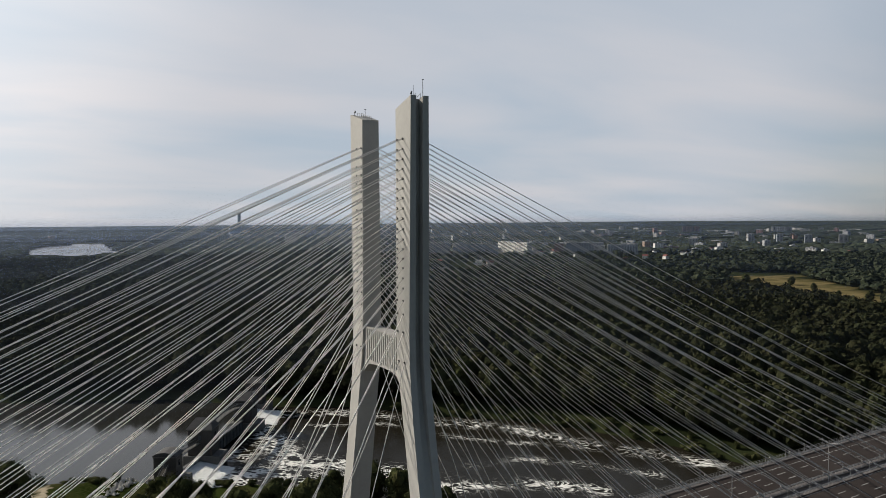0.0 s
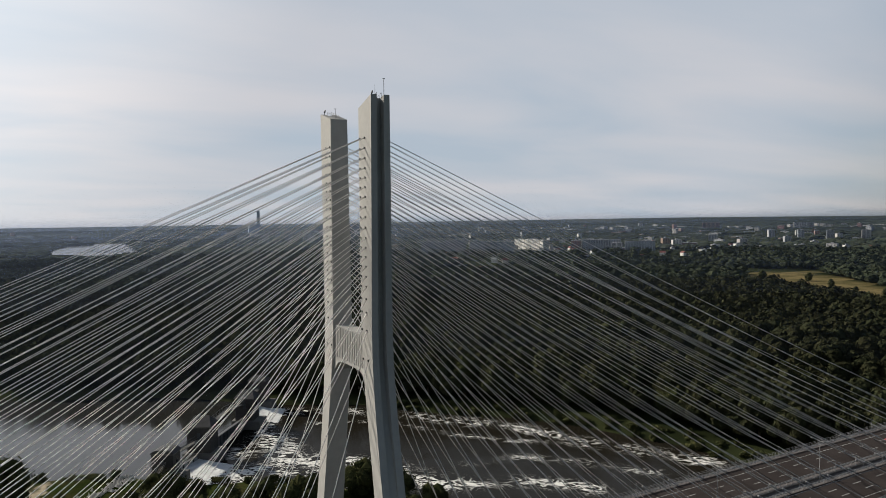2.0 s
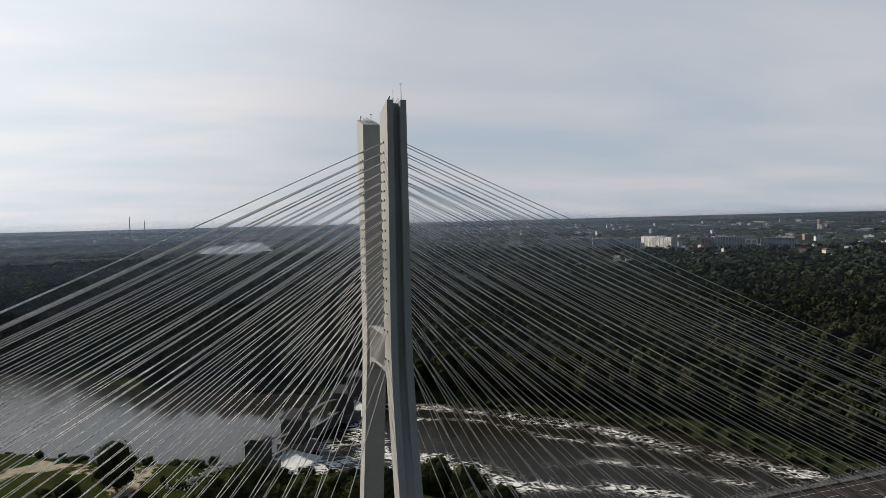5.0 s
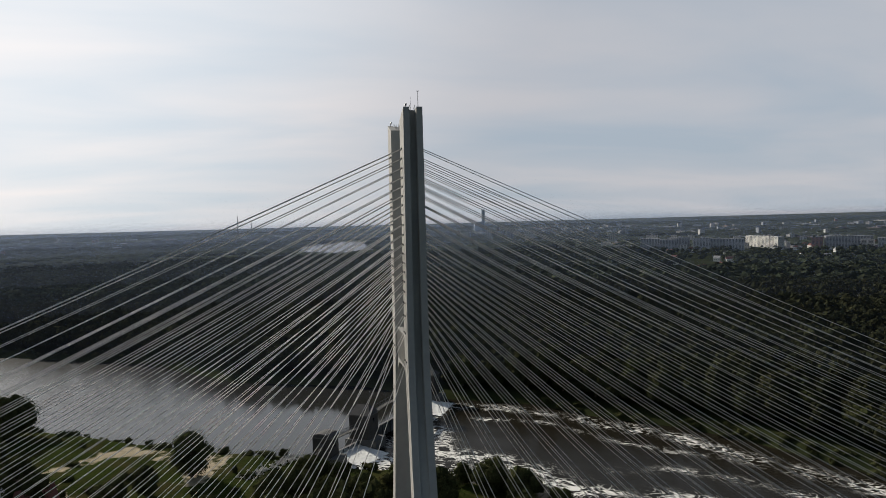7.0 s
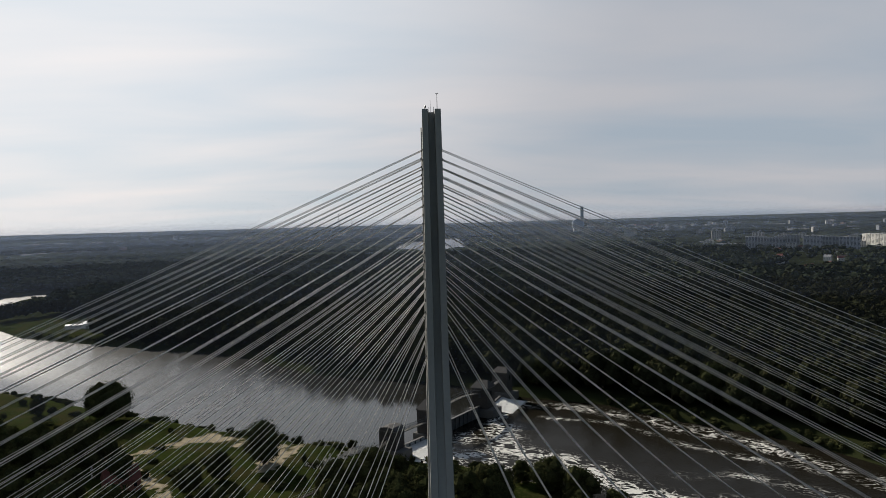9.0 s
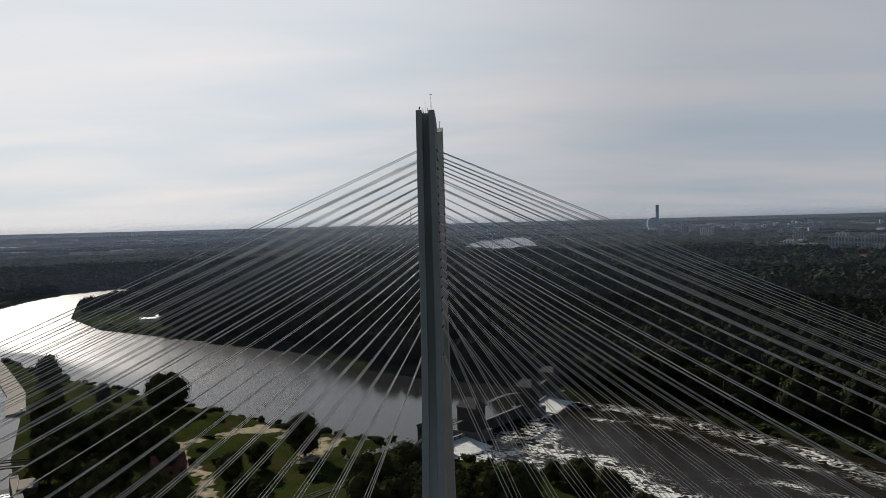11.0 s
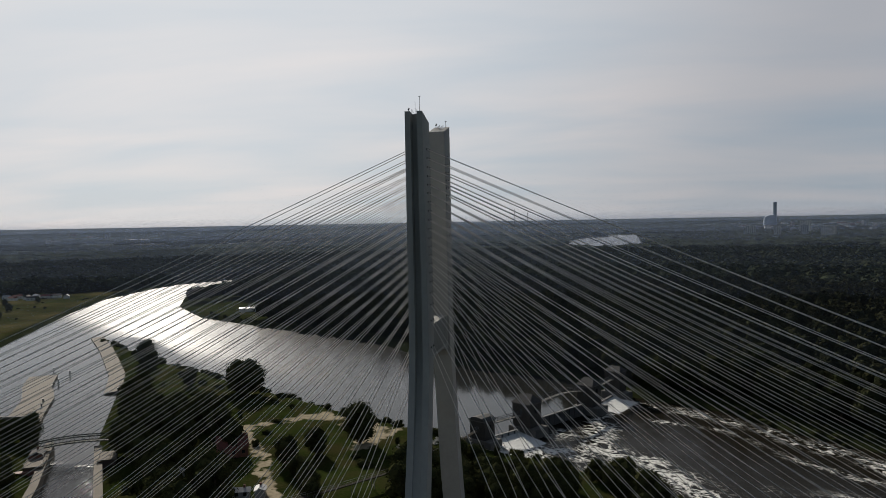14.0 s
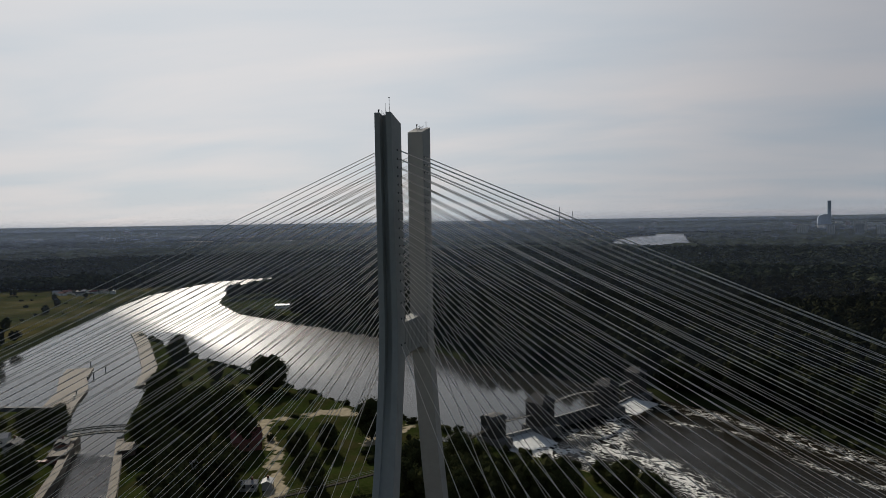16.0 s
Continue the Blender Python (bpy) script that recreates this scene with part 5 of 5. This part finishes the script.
for line, off, gap in (([(-384, 433), (-282, 349), (-207, 301), (-153, 262), (-115, 238), (-68, 209), (-48, 197), (-24, 188)], 3.5, 6.5),
                       ([(100, 262), (126, 228), (154, 200), (172, 176), (194, 124), (199, 92), (206, 50)], 5.0, 3.6),
                       ([(-143, 463), (-211, 498), (-300, 551), (-377, 599)], 3.0, 8.0),
                       ([(-10, 168), (17, 158), (34, 145), (48, 128), (60, 104)], 2.0, 6.0)):
    pts = [Vector(p) for p in line]
    for a, b in zip(pts, pts[1:]):
        for k in range(int((b - a).length / gap)):
            p = a.lerp(b, (k + rt.random()) / max(1, int((b - a).length / gap)))
            bush_spots.append((p.x + rt.uniform(-off, off), p.y + rt.uniform(-off, off)))
for x, y in ((-101, 163), (-96, 152), (-114, 178), (-91, 174), (-143, 240), (-122, 226), (-135, 233), (-50, 172), (-44, 165), (-55, 141), (-48, 150), (-62, 151), (-38, 158),
             (-182, 239), (-191, 248), (-163, 238), (-211, 280), (-227, 296), (-200, 274), (-259, 313), (-272, 326), (-30, 160), (-28, 120), (-45, 100), (-20, 100)):
    bush_spots.append((x, y))
for k in range(60):                       # scrub on the river's far point
    f = rt.random()
    bush_spots.append((-500 - 68 * f + rt.uniform(-4, 46), 780 + 230 * f + rt.uniform(-20, 20)))
for k in range(70):
    x, y = rt.uniform(-1000, -440), rt.uniform(330, 800)
    if inside(MEADOW, np.array([x]), np.array([y]))[0] and ground_z(x, y) > 2:
        bush_spots.append((x, y))
for k in range(40):
    x, y = rt.uniform(-250, -20), rt.uniform(90, 300)
    if inside(SPIT, np.array([x]), np.array([y]))[0] and ground_z(x, y) > 2 and not (-105 < x < -45 and y < 170):
        bush_spots.append((x, y))
for n, (x, y) in enumerate(bush_spots):
    m = pose(x, y, max(0.2, ground_z(x, y)), 0, 0, rt.uniform(0, 360)) @ Matrix.Diagonal((rt.uniform(0.5, 1.3), rt.uniform(0.5, 1.3), rt.uniform(0.35, 1.0), 1))
    if n < 3:
        bush[n].matrix_basis = m
    else:
        copy_thing(bush[n % 3], Matrix.Identity(4)).matrix_basis = m

# ---- the city and the far distance ----
WALL_LIGHT = mat("pale_block_render", (0.52, 0.50, 0.46), 0.9, var=0.1, scale=0.05, per_object=0.25)
WALL_MID = mat("grey_block_render", (0.36, 0.37, 0.38), 0.9, var=0.15, scale=0.05, per_object=0.25)
WALL_BRICK = mat("brick_block_render", (0.28, 0.185, 0.15), 0.9, var=0.15, scale=0.05, per_object=0.2)
PANE = mat("block_windows", (0.07, 0.08, 0.09), 0.25, var=0.2, scale=0.3)


def build_block(name, x, y, turn, long, wide, tall, wall, label, group="distant apartment blocks", bays=0, category="apartment block"):
    """A slab or tower block with rows of windows as recessed bands, a roof and a stair head."""
    fx, fy, fz, k = (float(v[0]) for v in far_fold(np.array([x]), np.array([y]), np.array([0.0])))
    ob = tagged(empty(name, pose(fx, fy, fz, 0, 0, turn) @ Matrix.Scale(k, 4)), label, category, group)
    bm = bmesh.new(); box(bm, -long / 2, long / 2, -wide / 2, wide / 2, -6, tall)
    part("wall", bm, wall, ob)
    for i in range(bays):                      # stepped bays along the front
        bm = bmesh.new()
        u = -long / 2 + (i + 0.5) * long / bays
        box(bm, u - long / bays * 0.42, u + long / bays * 0.42, -wide / 2 - 2.2, -wide / 2 - 0.02, -6, tall - 1.5 + (i % 2) * 2.5)
        part("bay", bm, wall, ob)
    bm = bmesh.new()
    storeys = max(2, int(tall / 2.9))
    f = -wide / 2 - (2.2 if bays else 0)
    for s in range(storeys):
        z = s * tall / storeys + 1.0
        if bays:
            for i in range(bays):
                u = -long / 2 + (i + 0.5) * long / bays
                box(bm, u - long / bays * 0.3, u + long / bays * 0.3, f - 0.12, f + 0.2, z, z + 1.3)
        else:
            for i in range(max(1, int(long / 7))):
                u = -long / 2 + (i + 0.5) * long / max(1, int(long / 7))
                box(bm, u - 2.2, u + 2.2, f - 0.12, f + 0.2, z, z + 1.3)
    w = part("window", bm, PANE, ob); w["kind"] = "stuff"
    bm = bmesh.new(); box(bm, -long / 2 - 0.3, long / 2 + 0.3, -wide / 2 - 0.3, wide / 2 + 0.3, tall, tall + 0.8)
    box(bm, -3, 3, -2.5, 2.5, tall + 0.8, tall + 3.6)
    part("roof", bm, WALL_GREY, ob)
    return ob


def facing(x, y):
    """The turn that makes a block's front look towards the river."""
    return math.degrees(math.atan2(-(EYE0[1] - y), -(EYE0[0] - x))) - 90


for x, y, turn, long, wide, tall, wall, bays, label in (
        (1165, 1691, -97, 185, 14, 36, WALL_LIGHT, 8, "long white eleven-storey slab block with stepped bays"),
        (1249, 1593, -38, 26, 16, 33, WALL_BRICK, 0, "short end block with red-brown walls"),
        (1315, 1564, -20, 110, 14, 34, WALL_MID, 0, "long dark grey slab block"), (1376, 1474, -38, 80, 14, 30, WALL_MID, 0, "long dark grey slab block"),
        (1449, 1533, -38, 34, 14, 30, WALL_LIGHT, 2, "white block beside dark slabs"),
        (1337, 1524, -42, 30, 16, 26, WALL_LIGHT, 2, "white low block with balconies"), (1397, 1500, -42, 26, 14, 15, WALL_BRICK, 0, "low red brick block"),
        (879, 1769, -25, 50, 16, 36, WALL_MID, 0, "dark grey tower slab on an estate"), (912, 1732, -25, 45, 16, 34, WALL_MID, 0, "dark grey tower slab on an estate"),
        (950, 1741, -25, 50, 16, 38, WALL_MID, 0, "dark grey tower slab on an estate"), (988, 1694, -25, 45, 16, 36, WALL_MID, 0, "dark grey tower slab on an estate"),
        (1025, 1675, -25, 45, 16, 34, WALL_MID, 0, "dark grey tower slab on an estate"), (1058, 1656, -25, 45, 16, 33, WALL_MID, 0, "dark grey tower slab on an estate"),
        (907, 1817, -25, 30, 14, 44, WALL_LIGHT, 0, "tall pale tower block on an estate"), (954, 1590, -30, 100, 10, 8, WALL_LIGHT, 0, "long low pale building before an estate"),
        (2379, 1872, -45, 24, 18, 40, WALL_LIGHT, 2, "pale grey tower block above trees"), (2343, 1839, -45, 22, 18, 40, WALL_MID, 2, "grey tower block above trees"),
        (2414, 1768, -48, 22, 18, 38, WALL_MID, 2, "grey tower block above trees"), (2437, 1665, -50, 26, 18, 38, WALL_MID, 2, "grey tower block above trees"),
        (2465, 1547, -55, 30, 18, 40, WALL_LIGHT, 2, "pale grey tower block above trees"),
        (747, 3099, -15, 26, 16, 46, WALL_LIGHT, 0, "narrow slab block with a white end"), (679, 3277, -12, 40, 16, 46, WALL_LIGHT, 0, "long slab block with a white end"),
        (971, 3572, -15, 50, 16, 60, WALL_LIGHT, 0, "white slab block among far trees"), (878, 2912, -15, 36, 16, 46, WALL_LIGHT, 0, "white slab block among far trees"),
        (916, 3000, -15, 40, 16, 46, WALL_LIGHT, 0, "white slab block among far trees"), (884, 3239, -15, 30, 16, 46, WALL_MID, 0, "grey slab block among far trees"),
        (997, 2313, -20, 30, 14, 40, WALL_LIGHT, 0, "white tower block among far trees"), (1246, 880, -50, 34, 14, 9, WALL_LIGHT, 0, "low white building above the field"),
        (1328, 936, -50, 26, 12, 9, WALL_BRICK, 0, "low red building above the field"), (1644, 954, -58, 40, 14, 10, WALL_BRICK, 0, "low red brick building among trees"),
        (3889, 3613, -45, 110, 30, 46, WALL_BRICK, 4, "row of reddish tower blocks on the horizon"), (4232, 3159, -50, 120, 30, 42, WALL_LIGHT, 3, "row of white tower blocks on the horizon")):
    build_block("apartment_block", x, y, turn, long, wide, tall, wall, label, bays=bays)

rc = np.random.default_rng(77)
for n in range(380):
    az, d = radians(rc.uniform(10, 62)), 2050 * math.exp(rc.uniform(0, 1.2))
    if n > 330:
        az, d = radians(rc.uniform(-50, 2)), rc.uniform(3500, 7500)
    if n <= 330 and az < radians(20):
        d = rc.uniform(4200, 7000)
    x, y = EYE0[0] + d * math.sin(az), EYE0[1] + d * math.cos(az)
    if inside(LAKE, np.array([x]), np.array([y]))[0]:
        continue
    kind = rc.integers(4)
    s = 1 + (d - 2000) / 9000
    long, tall = ((26, 36), (70, 15), (110, 11), (45, 22))[kind]
    wall = (WALL_LIGHT, WALL_MID, WALL_LIGHT, WALL_BRICK)[rc.integers(4)] if kind != 2 else WALL_LIGHT
    word = ("tower block", "long block of flats", "long low hall with a pale roof", "block of flats")[kind]
    tone = {"pale_block_render": "pale", "grey_block_render": "grey", "brick_block_render": "reddish"}[wall.name]
    build_block("city_building", x, y, facing(x, y) + rc.uniform(-50, 50), long * rc.uniform(0.5, 1.0) * s, 13 * s, tall * rc.uniform(0.4, 0.8) * s, wall, "distant " + tone + " " + word + " above the trees", "distant city buildings", category="building")

# small houses between the woods and the city
for n in range(90):
    az, d = radians(rc.uniform(24, 62)), rc.uniform(1350, 2400)
    x, y = EYE0[0] + d * math.sin(az), EYE0[1] + d * math.cos(az)
    if inside(FIELD, np.array([x]), np.array([y]))[0]:
        continue
    roof, tone = ((ROOF_RED, "red"), (ROOF_GREY, "grey"), (ROOF_DARK, "dark"))[rc.integers(3)]
    build_house("house", x, y, 3, rc.uniform(0, 180), rc.uniform(11, 20), 9, rc.uniform(5.5, 9), 4, WALL_WHITE, roof, "small far white house with a " + tone + " roof", "far houses by the woods")

# the tall tower far off
def folded(x, y, z=0.0):
    fx, fy, fz, k = (float(v[0]) for v in far_fold(np.array([x]), np.array([y]), np.array([z])))
    return pose(fx, fy, fz) @ Matrix.Scale(k, 4)


sky_t = tagged(empty("skyscraper", folded(1312, 5797)), "tall slim skyscraper coloured haze-pale blue-grey, with a curved lower wing", "skyscraper")
# facade lightened to pale blue-grey: the distance haze is in its colour
HAZED_FACADE = mat("hazed_blue_grey_facade", (0.38, 0.43, 0.50), 0.9, spec=0.1, var=0.15, scale=0.03)
bm = bmesh.new()
box(bm, 12, 36, -14, 14, 0, 176, bevel=2); part("tower", bm, HAZED_FACADE, sky_t)
bm = bmesh.new()
prof = [(-52, 0), (-52, 40), (-48, 58), (-38, 70), (-22, 77), (-4, 80), (14, 80), (14, 0)]
a, b = ([bm.verts.new((x, s * 16, z)) for x, z in prof] for s in (-1, 1))
for u in range(8):
    bm.faces.new((a[u], a[(u + 1) % 8], b[(u + 1) % 8], b[u]))
bm.faces.new(a[::-1]); bm.faces.new(b)
part("wing", bm, HAZED_FACADE, sky_t)
for x, y, tall in ((-502, 4998, 160), (-418, 5046, 132)):
    mast = tagged(empty("radio_mast", folded(x, y)), "thin dark lattice radio mast on the horizon", "radio mast", "radio masts")
    bm = bmesh.new(); tube(bm, (0, 0, 0), (0, 0, tall), 4.0, 1.6, 6); part("mast", bm, DARK_STEEL, mast)

# lakes
LAKE_WATER = water_material("lake_water", (0.05, 0.05, 0.05), 0.12, 0.0)


def build_lake(outline, label):
    bm = bmesh.new()
    P = np.array(outline, float)
    fx, fy, fz, k = far_fold(P[:, 0], P[:, 1], np.full(len(P), 5.0))
    bm.faces.new([bm.verts.new((a, b, c)) for a, b, c in zip(fx, fy, fz)])
    bmesh.ops.triangulate(bm, faces=bm.faces[:])
    tagged(part("water", bm, LAKE_WATER), label, "lake", kind="structure")


rl = random.Random(15)
shore = []
for p, q in zip(LAKE, LAKE[1:] + LAKE[:1]):
    p, q = Vector(p), Vector(q)
    n = max(1, int((q - p).length / 45))
    for k in range(n):
        c = p.lerp(q, k / n)
        shore.append((c.x + rl.uniform(-14, 14), c.y + rl.uniform(-55, 55)))
build_lake(shore, "pale far lake shining among woods")
for cx, cy, rx, ry in PONDS:
    build_lake([(cx + rx * math.cos(a) * (1 + 0.25 * math.sin(3 * a)), cy + ry * math.sin(a) * (1 + 0.2 * math.cos(2 * a + 1))) for a in np.linspace(0, math.tau, 18)[:-1]], "small far pond shining among woods")

# ---- sheets imitating haze over the land ----
def haze_material(thick):
    """Blue-grey sheet imitating haze: lets most of the view through, scatters sun and sky."""
    m = bpy.data.materials.new("haze")
    m.use_nodes = True
    N, L = m.node_tree.nodes, m.node_tree.links
    N.remove(N["Principled BSDF"])
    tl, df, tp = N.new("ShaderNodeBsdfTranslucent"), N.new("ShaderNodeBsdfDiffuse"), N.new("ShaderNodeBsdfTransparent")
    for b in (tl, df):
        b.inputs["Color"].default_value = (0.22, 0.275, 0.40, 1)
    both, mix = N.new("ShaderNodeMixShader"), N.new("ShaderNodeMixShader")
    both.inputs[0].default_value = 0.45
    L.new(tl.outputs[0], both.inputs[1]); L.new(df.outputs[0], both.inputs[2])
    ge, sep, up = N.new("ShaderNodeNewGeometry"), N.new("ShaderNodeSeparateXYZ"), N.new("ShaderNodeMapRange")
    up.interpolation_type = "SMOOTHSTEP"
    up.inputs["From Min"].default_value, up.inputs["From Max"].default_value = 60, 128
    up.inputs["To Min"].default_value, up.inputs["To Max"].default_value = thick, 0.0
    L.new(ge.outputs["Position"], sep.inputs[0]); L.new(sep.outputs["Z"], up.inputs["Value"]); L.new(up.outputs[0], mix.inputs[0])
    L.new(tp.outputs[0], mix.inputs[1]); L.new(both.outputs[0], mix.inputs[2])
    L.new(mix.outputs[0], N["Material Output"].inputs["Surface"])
    return m


# upright curved sheets added in place of haze, denser further off
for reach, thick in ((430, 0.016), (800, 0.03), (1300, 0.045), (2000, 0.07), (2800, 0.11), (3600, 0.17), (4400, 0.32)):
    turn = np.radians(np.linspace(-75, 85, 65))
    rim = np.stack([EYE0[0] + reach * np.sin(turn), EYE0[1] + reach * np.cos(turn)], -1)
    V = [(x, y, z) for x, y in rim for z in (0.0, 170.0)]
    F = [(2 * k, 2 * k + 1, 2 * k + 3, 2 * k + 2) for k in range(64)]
    tagged(link("backdrop", mesh_of("backdrop", V, F, haze_material(thick))), "thin blue-grey sheet imitating haze over the far land", "haze", kind="structure")
